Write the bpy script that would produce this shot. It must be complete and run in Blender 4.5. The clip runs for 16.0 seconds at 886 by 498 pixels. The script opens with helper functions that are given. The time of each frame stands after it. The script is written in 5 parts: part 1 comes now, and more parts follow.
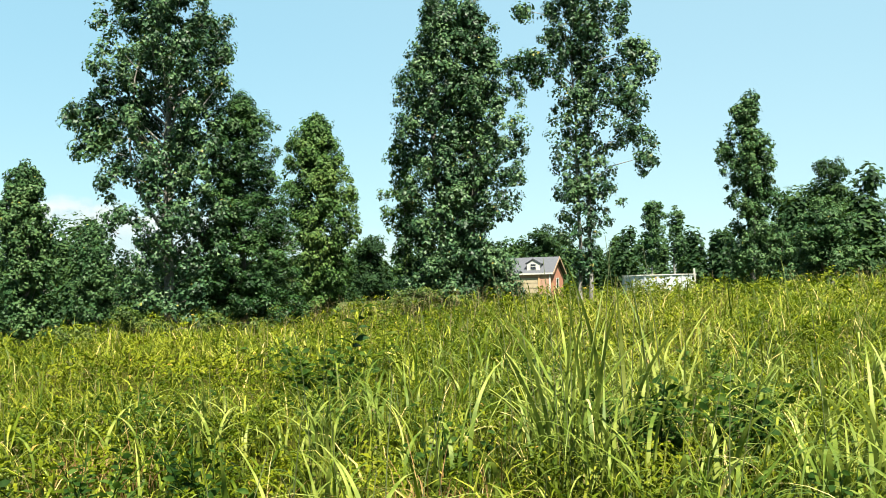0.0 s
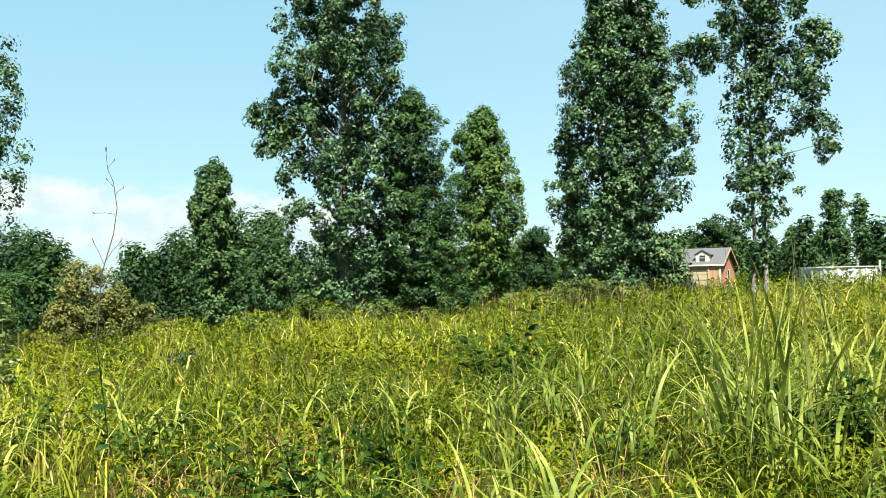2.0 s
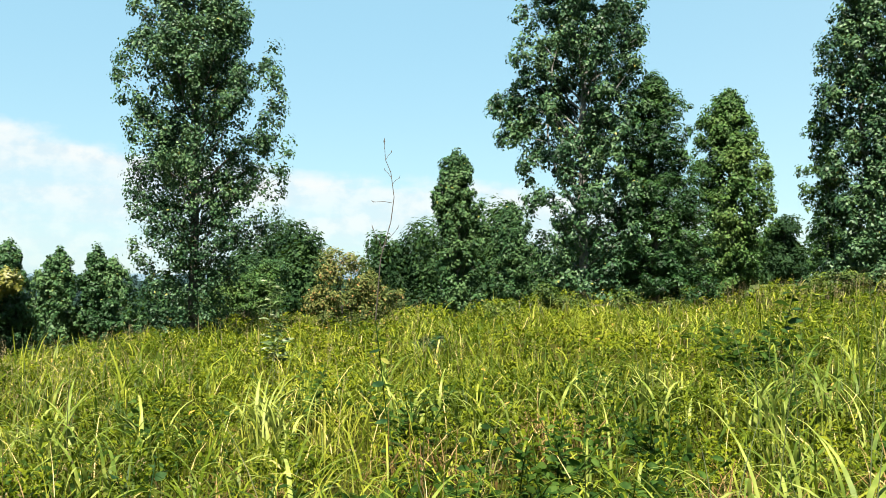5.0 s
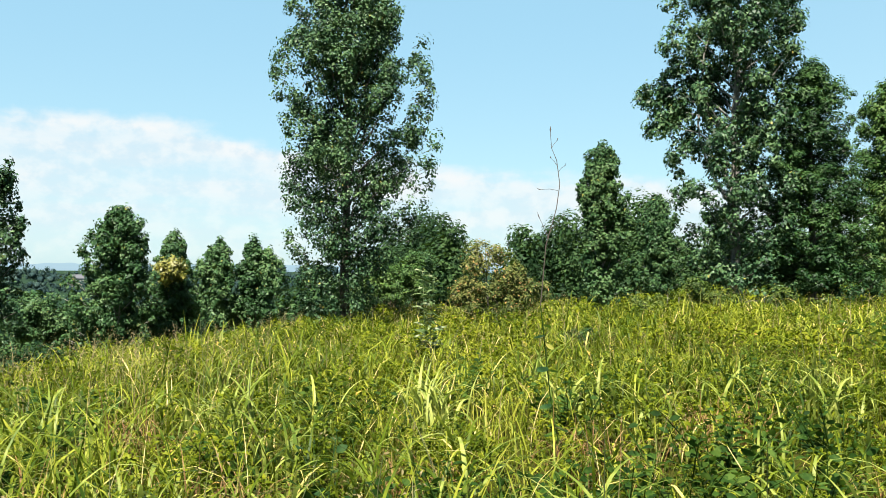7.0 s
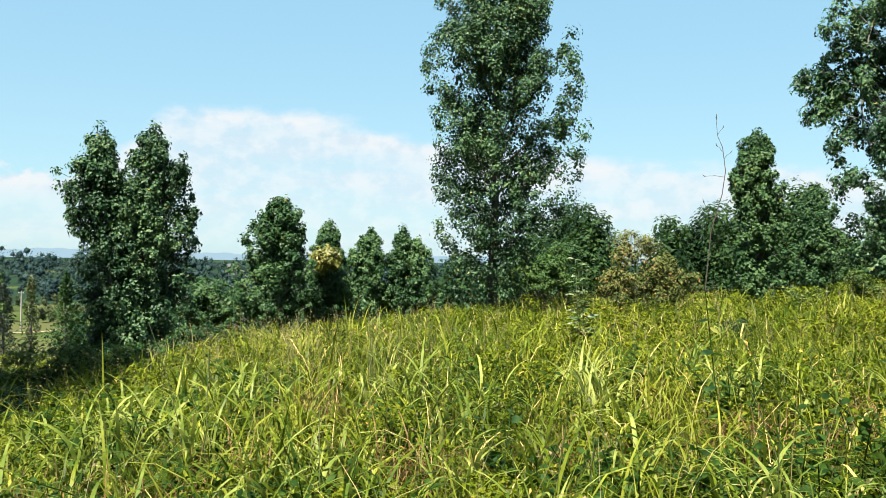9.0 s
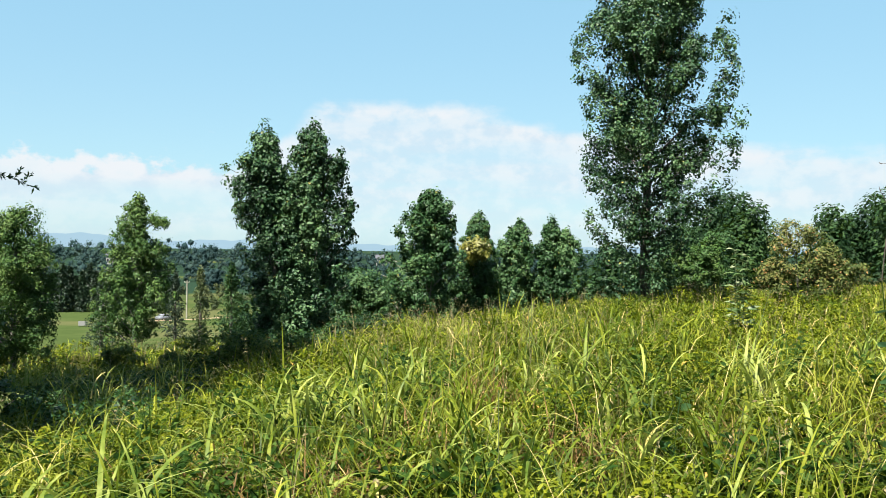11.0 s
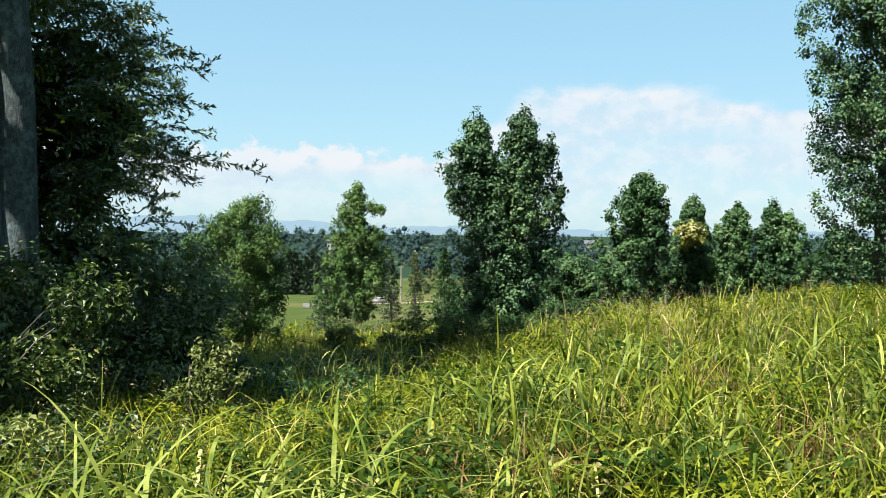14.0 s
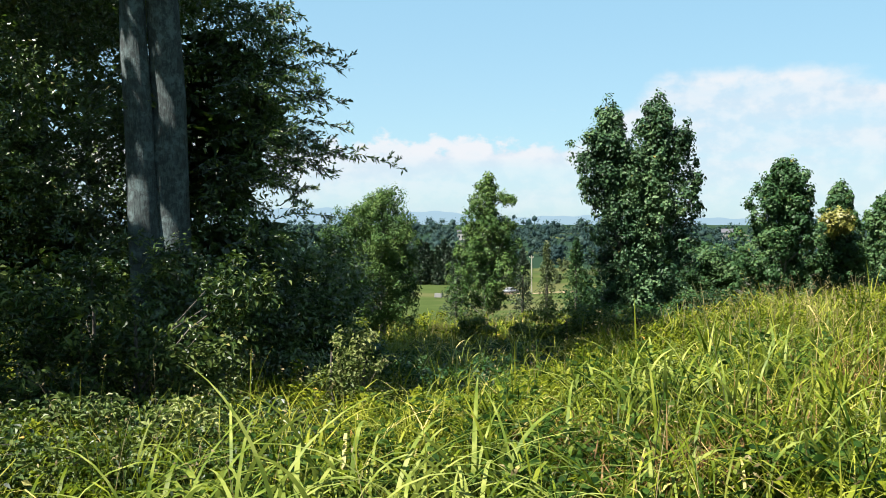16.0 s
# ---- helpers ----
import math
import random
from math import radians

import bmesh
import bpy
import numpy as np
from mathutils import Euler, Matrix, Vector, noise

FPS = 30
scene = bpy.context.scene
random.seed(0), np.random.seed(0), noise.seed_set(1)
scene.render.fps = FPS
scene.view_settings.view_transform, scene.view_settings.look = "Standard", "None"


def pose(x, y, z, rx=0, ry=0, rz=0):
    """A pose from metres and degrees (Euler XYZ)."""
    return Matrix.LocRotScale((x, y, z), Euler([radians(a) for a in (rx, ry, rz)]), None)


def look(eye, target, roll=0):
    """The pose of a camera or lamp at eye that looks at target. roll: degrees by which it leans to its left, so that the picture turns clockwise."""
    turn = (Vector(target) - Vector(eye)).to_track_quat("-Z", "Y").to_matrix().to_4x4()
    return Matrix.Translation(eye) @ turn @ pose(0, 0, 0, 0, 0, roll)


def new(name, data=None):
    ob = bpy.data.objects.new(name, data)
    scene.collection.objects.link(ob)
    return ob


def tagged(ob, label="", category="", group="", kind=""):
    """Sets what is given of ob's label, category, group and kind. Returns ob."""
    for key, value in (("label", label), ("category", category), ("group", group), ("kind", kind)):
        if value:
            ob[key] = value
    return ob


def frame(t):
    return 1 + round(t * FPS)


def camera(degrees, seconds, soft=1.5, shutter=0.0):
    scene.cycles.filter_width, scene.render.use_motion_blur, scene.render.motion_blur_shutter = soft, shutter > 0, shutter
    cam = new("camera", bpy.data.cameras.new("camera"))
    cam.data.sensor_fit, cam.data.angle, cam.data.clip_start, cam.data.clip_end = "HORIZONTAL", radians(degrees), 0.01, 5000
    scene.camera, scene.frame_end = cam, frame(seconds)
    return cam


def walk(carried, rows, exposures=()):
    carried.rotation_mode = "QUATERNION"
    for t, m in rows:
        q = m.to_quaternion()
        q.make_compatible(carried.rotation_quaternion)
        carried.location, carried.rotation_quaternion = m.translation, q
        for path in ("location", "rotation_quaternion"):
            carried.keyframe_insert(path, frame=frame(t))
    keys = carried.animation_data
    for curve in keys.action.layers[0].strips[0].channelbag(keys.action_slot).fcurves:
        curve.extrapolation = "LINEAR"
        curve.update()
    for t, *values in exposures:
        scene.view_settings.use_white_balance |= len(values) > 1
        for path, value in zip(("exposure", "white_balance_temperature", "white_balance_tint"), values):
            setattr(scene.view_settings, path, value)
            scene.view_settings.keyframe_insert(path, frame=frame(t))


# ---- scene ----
cam = camera(51.6, 16.0, soft=0.8)


def eye(x, y, z, tilt, lean, turn):
    return pose(x, y, z, tilt, 0, turn) @ pose(0, 0, 0, 0, 0, lean)


PATH = [
    (0.0, 0.939, 0.558, 1.799, 92.587, -1.341, -55.0), (0.5, 0.849, 0.541, 1.792, 92.472, -1.231, -52.466),
    (1.0, 0.758, 0.514, 1.785, 92.359, -1.108, -49.894), (1.5, 0.675, 0.496, 1.793, 92.292, -1.137, -47.371),
    (2.0, 0.61, 0.49, 1.795, 92.219, -0.939, -44.863), (2.5, 0.541, 0.495, 1.792, 92.146, -0.842, -42.41),
    (3.0, 0.5, 0.525, 1.79, 92.068, -0.703, -39.94), (3.5, 0.491, 0.558, 1.793, 91.964, -0.596, -37.482),
    (4.0, 0.465, 0.582, 1.795, 91.857, -0.504, -35.062), (6.5, 0.221, 0.646, 1.729, 91.459, 0.294, -23.84),
    (7.0, 0.156, 0.617, 1.719, 91.312, 0.432, -21.724), (7.5, 0.093, 0.545, 1.707, 91.137, 0.46, -19.554),
    (8.0, 0.01, 0.461, 1.69, 90.975, 0.521, -17.345), (8.5, -0.08, 0.386, 1.667, 90.835, 0.74, -15.139),
    (9.0, -0.16, 0.332, 1.653, 90.694, 0.87, -12.925), (11.5, -0.389, 0.102, 1.644, 89.872, 0.773, -1.669),
    (12.0, -0.394, 0.102, 1.643, 89.698, 0.76, 0.539), (12.5, -0.405, 0.116, 1.641, 89.506, 0.707, 2.711),
    (13.0, -0.415, 0.121, 1.64, 89.291, 0.629, 4.862), (13.5, -0.422, 0.109, 1.637, 89.118, 0.619, 6.979),
    (14.0, -0.428, 0.081, 1.637, 88.934, 0.577, 9.047), (14.5, -0.435, 0.059, 1.633, 88.788, 0.445, 11.079),
    (15.0, -0.444, 0.048, 1.631, 88.606, 0.279, 13.108), (15.5, -0.454, 0.044, 1.628, 88.457, 0.173, 15.143),
    (16.0, -0.471, 0.043, 1.631, 88.28, 0.069, 17.171)]
EXPOSURE = 2.3
walk(cam, [(r[0], eye(*r[1:])) for r in PATH], [(0.0, EXPOSURE + 0.07, 6850, 4), (4.0, EXPOSURE + 0.05, 6750, 6), (6.5, EXPOSURE, 6680, 8), (9.0, EXPOSURE - 0.05, 6540, 9), (12.0, EXPOSURE - 0.10, 6420, 9), (16.0, EXPOSURE - 0.09, 6460, 11)])

# ---- light ----
SUN_AZ, SUN_EL = 144.0, 58.0          # degrees anticlockwise from +y, and above the horizon
sun_dir = Vector((-math.sin(radians(SUN_AZ)) * math.cos(radians(SUN_EL)), math.cos(radians(SUN_AZ)) * math.cos(radians(SUN_EL)), math.sin(radians(SUN_EL))))
sun = new("sun", bpy.data.lights.new("sun", "SUN"))
sun.data.energy, sun.data.angle, sun.data.color = 5.0, radians(0.53), (1.0, 0.95, 0.86)
sun.matrix_world = look(sun_dir * 50, (0, 0, 0))

world = bpy.data.worlds.new("sky")
scene.world = world
world.use_nodes = True
SKY_STRENGTH = 0.051


class Nodes:
    """Short forms for building a node tree."""

    def __init__(self, tree):
        self.tree, self.made, self.links = tree, tree.nodes, tree.links

    def add(self, kind, **given):
        n = self.made.new(kind)
        for k, v in given.items():
            if k in n.inputs:
                self.put(n.inputs[k], v)
            elif k == "operation":
                n.operation = v
        return n

    def put(self, socket, v):
        if isinstance(v, bpy.types.NodeSocket):
            self.links.new(v, socket)
        else:
            socket.default_value = v

    def math(self, op, a, b=0.5, c=0.5, clamp=False):
        n = self.made.new("ShaderNodeMath")
        n.operation, n.use_clamp = op, clamp
        for s, v in zip(n.inputs, (a, b, c)):
            self.put(s, v)
        return n.outputs[0]

    def mix(self, f, a, b, blend="MIX"):
        n = self.made.new("ShaderNodeMix")
        n.data_type, n.blend_type = "RGBA", blend
        for i, v in ((0, f), (6, a), (7, b)):
            self.put(n.inputs[i], v)
        return n.outputs[2]

    def noise(self, scale, detail=4.0, rough=0.55, vec=None, out=0):
        n = self.made.new("ShaderNodeTexNoise")
        n.inputs["Scale"].default_value, n.inputs["Detail"].default_value, n.inputs["Roughness"].default_value = scale, detail, rough
        if vec is not None:
            self.links.new(vec, n.inputs["Vector"])
        return n.outputs[out]

    def step(self, v, a, b, lo=0.0, hi=1.0):
        n = self.made.new("ShaderNodeMapRange")
        n.interpolation_type = "SMOOTHSTEP"
        for i, q in enumerate((v, a, b, lo, hi)):
            self.put(n.inputs[i], q)
        return n.outputs[0]

    def ramp(self, f, stops):
        n = self.made.new("ShaderNodeValToRGB")
        e = n.color_ramp.elements
        while len(e) < len(stops):
            e.new(0.5)
        for el, (p, c) in zip(e, stops):
            el.position, el.color = p, (*c, 1)
        self.put(n.inputs[0], f)
        return n.outputs[0]


def build_sky():
    world.node_tree.nodes.clear()
    N = Nodes(world.node_tree)
    sky = N.add("ShaderNodeTexSky")
    sky.sky_type, sky.sun_disc = "NISHITA", False
    sky.sun_elevation, sky.sun_rotation = radians(SUN_EL), radians(-SUN_AZ)
    sky.air_density, sky.dust_density, sky.ozone_density = 1.0, 0.4, 1.0
    way = N.add("ShaderNodeTexCoord").outputs["Generated"]
    xyz = N.add("ShaderNodeSeparateXYZ", Vector=way)
    z = xyz.outputs[2]
    # a bank of cloud: heaped tops and streaked veils, by bearing and height
    az = N.math("MULTIPLY", N.math("ARCTAN2", N.math("MULTIPLY", xyz.outputs[0], -1.0), xyz.outputs[1]), 180 / math.pi)
    el = N.math("MULTIPLY", N.math("ARCSINE", z), 180 / math.pi)
    turn = N.add("ShaderNodeCombineXYZ", X=az, Y=el).outputs[0]
    puff_map = N.add("ShaderNodeMapping", Vector=turn)
    puff_map.inputs["Scale"].default_value = (0.55, 0.75, 1.0)
    streak_map = N.add("ShaderNodeMapping", Vector=turn)
    streak_map.inputs["Scale"].default_value = (0.085, 0.55, 1.0)
    puff = N.noise(1.0, 5.0, 0.55, puff_map.outputs[0])
    streak = N.noise(1.0, 5.0, 0.5, streak_map.outputs[0])
    spread = N.step(az, -90.0, 90.0)
    spread.node.interpolation_type = "LINEAR"
    high = N.ramp(spread, [(0.06, (.20,) * 3), (0.20, (.34,) * 3), (0.31, (.62,) * 3), (0.39, (.68,) * 3), (0.45, (.84,) * 3), (0.47, (.94,) * 3), (0.522, (.93,) * 3), (0.545, (.54,) * 3), (0.62, (.52,) * 3), (0.8, (.45,) * 3)])
    top = N.math("ADD", N.math("MULTIPLY", high, 10.0), N.math("ADD", N.math("MULTIPLY", N.math("SUBTRACT", puff, 0.5), N.step(az, 7.0, 11.0, 1.5, 4.4)), N.math("MULTIPLY", N.math("SUBTRACT", streak, 0.5), N.step(az, 7.0, 11.0, 2.4, 0.0))))
    edge = N.step(el, top, N.math("SUBTRACT", top, N.step(az, 7.0, 11.0, 1.5, 0.8)))
    body = N.math("ADD", N.math("MULTIPLY", N.step(streak, 0.34, 0.62), 0.34), N.math("MULTIPLY", N.step(puff, 0.34, 0.66), 0.14))
    crest = N.step(N.math("SUBTRACT", top, el), 2.8, 0.6, 0.0, 0.30)
    share = N.step(az, -62.0, -36.0, 0.35, 1.0)
    cover = N.math("MULTIPLY", N.math("MULTIPLY", edge, share), N.math("ADD", N.math("ADD", 0.36, body), crest, clamp=True), clamp=True)
    wisp = N.math("MULTIPLY", N.step(N.noise(1.0, 6.0, 0.6, puff_map.outputs[0]), 0.66, 0.76), N.math("MULTIPLY", N.step(el, 9.0, 6.5), 0.35))
    mask = N.math("MULTIPLY", N.math("MAXIMUM", cover, wisp), N.step(el, -1.0, 4.5, 0.35, 1.0), clamp=True)
    white = N.mix(N.step(N.math("ADD", puff, N.math("MULTIPLY", crest, 0.3)), 0.40, 0.62), (3.02, 3.50, 3.90, 1), (3.72, 3.88, 4.02, 1))
    col = N.mix(mask, N.mix(0.7, N.mix(1.0, sky.outputs[0], (0.626, 0.766, 0.722, 1), "MULTIPLY"), N.mix(N.step(az, -30.0, -75.0, 0.0, 0.22), N.mix(N.step(z, 0.0, 0.3), (2.10, 3.16, 3.84, 1), (1.67, 3.03, 3.96, 1)), (3.3, 3.95, 4.3, 1))), white)
    bg = N.add("ShaderNodeBackground", Color=col, Strength=SKY_STRENGTH)
    N.links.new(bg.outputs[0], N.add("ShaderNodeOutputWorld").inputs[0])


build_sky()


# ---- materials ----
def material(name, rough=0.6, metal=0.0):
    m = bpy.data.materials.new(name)
    m.use_nodes = True
    m.node_tree.nodes.clear()
    N = Nodes(m.node_tree)
    b = N.add("ShaderNodeBsdfPrincipled", Roughness=rough, Metallic=metal)
    out = N.add("ShaderNodeOutputMaterial")
    N.links.new(b.outputs[0], out.inputs[0])
    return m, N, b, out


def place_of(N):
    return N.add("ShaderNodeNewGeometry").outputs["Position"]


DEEP = 0.44      # one trim for the lightness of all leaves

TONE = 0.75     # and of bark and built things


def foliage(name, dark, mid, light, glow=0.35, rough=0.5, odd=None, odd_share=0.04, patch=0.5, spec=0.4, through_col=None):
    """Leaves: hue by leaf and by patch, waxy on top, letting light through."""
    dark, mid, light = ([c * DEEP for c in q] for q in (dark, mid, light))
    m, N, b, out = material(name, rough)
    geo = N.add("ShaderNodeNewGeometry")
    r, p = geo.outputs["Random Per Island"], geo.outputs["Position"]
    big, small = N.noise(patch, 3.0, 0.5, p), N.noise(patch * 9, 2.0, 0.5, p)
    f = N.math("ADD", N.math("MULTIPLY", r, 0.36), N.math("ADD", N.math("MULTIPLY", N.step(big, 0.34, 0.66), 0.34), N.math("MULTIPLY", N.step(small, 0.35, 0.65), 0.30)))
    col = N.ramp(N.step(f, 0.14, 0.86), [(0.0, dark), (0.5, mid), (1.0, light)])
    if odd:
        pick = N.math("GREATER_THAN", N.math("FRACT", N.math("MULTIPLY", r, 37.7)), 1 - odd_share)
        col = N.mix(pick, col, (*odd, 1))
    vein = N.noise(60.0, 2.0, 0.5, p)
    col = N.mix(0.25, col, N.mix(vein, (0.35, 0.35, 0.35, 1), (1.3, 1.3, 1.2, 1)), "MULTIPLY")
    N.put(b.inputs["Base Color"], col)
    b.inputs["Specular IOR Level"].default_value = spec
    if patch < 0.05:      # far crowns: leafy relief
        N.put(b.inputs["Normal"], N.add("ShaderNodeBump", Strength=1.0, Distance=1.2, Height=N.noise(0.9, 5.0, 0.7, p)).outputs[0])
    thin = N.add("ShaderNodeBsdfTranslucent", Color=N.mix(0.6, col, (*(through_col or (0.10, 0.19, 0.02)), 1), "MIX"))
    mixed = N.add("ShaderNodeMixShader")
    mixed.inputs[0].default_value = glow
    N.links.new(b.outputs[0], mixed.inputs[1])
    N.links.new(thin.outputs[0], mixed.inputs[2])
    N.links.new(mixed.outputs[0], out.inputs[0])
    return m


def bark(name, dark, light, scale=9.0, mottle=0.5):
    dark, light = ([c * TONE for c in q] for q in (dark, light))
    m, N, b, out = material(name, 0.9)
    tc = N.add("ShaderNodeTexCoord").outputs["Object"]
    st = N.add("ShaderNodeMapping", Vector=tc)
    st.inputs["Scale"].default_value = (scale, scale, scale * 0.22)
    n = N.noise(2.0, 6.0, 0.7, st.outputs[0])
    lichen = N.step(N.noise(3.4, 5.0, 0.7, tc), 0.48, 0.62)
    blotch = N.step(N.noise(11.0, 3.0, 0.6, tc), 0.46, 0.60)
    col = N.mix(N.step(n, 0.32, 0.62), (*dark, 1), (*light, 1))
    col = N.mix(N.math("MULTIPLY", lichen, mottle), col, tuple(min(1, 1.7 * c) for c in light) + (1,))
    col = N.mix(N.math("MULTIPLY", blotch, mottle * 0.7), col, tuple(0.6 * c for c in dark) + (1,))
    N.put(b.inputs["Base Color"], col)
    N.put(b.inputs["Normal"], N.add("ShaderNodeBump", Strength=0.9, Distance=0.02, Height=n).outputs[0])
    return m


def plain(name, col, rough=0.6, metal=0.0, vary=0.15, scale=3.0, bump=0.0, spec=0.4):
    col = [c * TONE for c in col]
    m, N, b, out = material(name, rough, metal)
    tc = N.add("ShaderNodeTexCoord").outputs["Object"]
    n = N.noise(scale, 5.0, 0.6, tc)
    lo, hi = tuple(c * (1 - vary) for c in col), tuple(min(1, c * (1 + vary)) for c in col)
    N.put(b.inputs["Base Color"], N.mix(n, (*lo, 1), (*hi, 1)))
    b.inputs["Specular IOR Level"].default_value = spec
    if bump:
        N.put(b.inputs["Normal"], N.add("ShaderNodeBump", Strength=bump, Distance=0.02, Height=N.noise(scale * 8, 4.0, 0.6, tc)).outputs[0])
    return m


def ground_material():
    m, N, b, out = material("meadow_soil", 0.95)
    p = place_of(N)
    thatch = N.mix(N.noise(7.0, 6.0, 0.65, p), (0.010, 0.012, 0.002, 1), (0.038, 0.038, 0.008, 1))
    turf = N.mix(N.noise(0.25, 6.0, 0.6, p), (0.020, 0.033, 0.010, 1), (0.042, 0.056, 0.018, 1))
    turf = N.mix(N.step(N.noise(0.035, 3.0, 0.5, p), 0.45, 0.6), turf, (0.052, 0.056, 0.023, 1))
    far = N.step(N.add("ShaderNodeVectorMath", operation="LENGTH", **{"Vector": p}).outputs["Value"], 38, 60)
    b.inputs["Specular IOR Level"].default_value = 0.0
    reach = N.add("ShaderNodeVectorMath", operation="LENGTH", **{"Vector": p}).outputs["Value"]
    turf = N.mix(N.math("MULTIPLY", N.step(reach, 300, 350), N.step(N.noise(0.012, 3.0, 0.5, p), 0.66, 0.60)), turf, (0.012, 0.024, 0.015, 1))
    N.put(b.inputs["Base Color"], N.mix(far, thatch, turf))
    N.put(b.inputs["Normal"], N.add("ShaderNodeBump", Strength=0.6, Distance=0.1, Height=N.noise(4.0, 6.0, 0.7, p)).outputs[0])
    return m


SOIL = ground_material()
LEAF_POPLAR = foliage("poplar_leaf", (0.009, 0.034, 0.013), (0.040, 0.112, 0.043), (0.125, 0.222, 0.085), 0.08, 0.5, (0.14, 0.13, 0.03), 0.006, 0.6, 0.17)
LEAF_LIGHT = foliage("sunny_leaf", (0.028, 0.08, 0.018), (0.074, 0.16, 0.036), (0.145, 0.23, 0.055), 0.12, 0.52, None, 0, 0.7, 0.12)
LEAF_BRUSH = foliage("brush_leaf", (0.030, 0.065, 0.010), (0.085, 0.140, 0.022), (0.235, 0.275, 0.052), 0.18, 0.55, None, 0, 0.9, 0.15)
# the maple's own green, also used to paint shade into low growth
LEAF_MAPLE_SHADE = foliage("maple_and_shade_leaf", (0.008, 0.034, 0.009), (0.024, 0.084, 0.019), (0.066, 0.142, 0.034), 0.12, 0.55, None, 0, 0.8, 0.15)
LEAF_PALE = foliage("pale_leaf", (0.080, 0.125, 0.026), (0.220, 0.270, 0.070), (0.450, 0.480, 0.180), 0.2, 0.55, None, 0, 1.5, 0.15)
CANE = foliage("broad_grass_blade", (0.090, 0.155, 0.018), (0.225, 0.285, 0.045), (0.440, 0.480, 0.120), 0.24, 0.5, (0.36, 0.30, 0.12), 0.03, 0.8, 0.10, (0.27, 0.35, 0.06))
LEAF_GUM = foliage("gum_leaf", (0.018, 0.056, 0.018), (0.054, 0.136, 0.046), (0.122, 0.212, 0.074), 0.12, 0.52, (0.12, 0.12, 0.03), 0.006, 0.7, 0.12)
LEAF_FAR = foliage("far_leaf", (0.010, 0.036, 0.010), (0.026, 0.072, 0.020), (0.058, 0.116, 0.030), 0.12, 0.7, None, 0, 0.15, 0.12)
# far woods: distance haze is painted in as a paler, bluer leaf
LEAF_HILL_HAZE = foliage("hazed_leaf", (0.036, 0.072, 0.076), (0.056, 0.104, 0.104), (0.088, 0.142, 0.124), 0.05, 0.9, None, 0, 0.02, 0.0)
LEAF_SCRUB = foliage("scrub_leaf", (0.045, 0.070, 0.028), (0.075, 0.105, 0.036), (0.120, 0.145, 0.050), 0.12, 0.7, None, 0, 0.03, 0.2)
LEAF_OAK = foliage("oak_leaf", (0.012, 0.036, 0.007), (0.046, 0.105, 0.020), (0.170, 0.260, 0.056), 0.18, 0.36, (0.10, 0.09, 0.03), 0.02, 0.9, 0.5)
# vine: lightest leaf tone raised to paint sun flecks into the shaded thicket
LEAF_VINE = foliage("vine_leaf", (0.008, 0.026, 0.005), (0.034, 0.075, 0.014), (0.185, 0.240, 0.065), 0.10, 0.42, (0.16, 0.15, 0.05), 0.02, 1.2, 0.2)
LEAF_YELLOW = foliage("yellow_leaf", (0.13, 0.14, 0.018), (0.25, 0.245, 0.03), (0.41, 0.37, 0.06), 0.2)
LEAF_RUST = foliage("rusty_leaf", (0.050, 0.085, 0.018), (0.130, 0.165, 0.036), (0.230, 0.225, 0.062), 0.2, 0.6, (0.22, 0.12, 0.045), 0.07, 0.9, 0.15)
LEAF_PINE = foliage("conifer_needle", (0.006, 0.028, 0.009), (0.014, 0.050, 0.017), (0.032, 0.078, 0.026), 0.03, 0.6)
LEAF_CEDAR = foliage("cedar_needle", (0.050, 0.085, 0.024), (0.105, 0.150, 0.042), (0.175, 0.205, 0.060), 0.1, 0.6)
GRASS = foliage("grass_blade", (0.028, 0.066, 0.004), (0.146, 0.194, 0.010), (0.405, 0.420, 0.050), 0.2, 0.5, (0.30, 0.25, 0.08), 0.03, 0.35, 0.10, (0.22, 0.33, 0.025))
HERB = foliage("herb_leaf", (0.02, 0.046, 0.002), (0.116, 0.154, 0.005), (0.234, 0.252, 0.012), 0.18, 0.65, (0.28, 0.17, 0.04), 0.006, 0.28, 0.06, (0.19, 0.29, 0.012))
WEED = foliage("weed_leaf", (0.010, 0.034, 0.005), (0.030, 0.076, 0.010), (0.090, 0.155, 0.025), 0.25, 0.7, None, 0, 1.5, 0.06)
WEED_BLUE = foliage("blue_weed_leaf", (0.010, 0.034, 0.010), (0.022, 0.066, 0.020), (0.060, 0.120, 0.036), 0.2, 0.7, None, 0, 1.5, 0.06)
FINE = foliage("fine_grass_blade", (0.036, 0.062, 0.004), (0.155, 0.188, 0.012), (0.360, 0.350, 0.052), 0.2, 0.5, (0.36, 0.28, 0.12), 0.06, 0.4, 0.06, (0.24, 0.30, 0.02))
RUSSET = foliage("dry_russet_blade", (0.10, 0.055, 0.018), (0.26, 0.15, 0.055), (0.42, 0.29, 0.12), 0.2, 0.6, None, 0, 1.5, 0.1, (0.30, 0.18, 0.06))
DRY = foliage("dry_stem", (0.17, 0.125, 0.045), (0.26, 0.20, 0.075), (0.36, 0.29, 0.12), 0.2, 0.7)
BARK_GREY = bark("grey_bark", (0.055, 0.050, 0.042), (0.21, 0.20, 0.175))
BARK_OAK = bark("oak_bark", (0.010, 0.019, 0.020), (0.052, 0.076, 0.076), 22.0, 0.85)
BARK_DARK = bark("dark_bark", (0.030, 0.026, 0.020), (0.10, 0.085, 0.068))
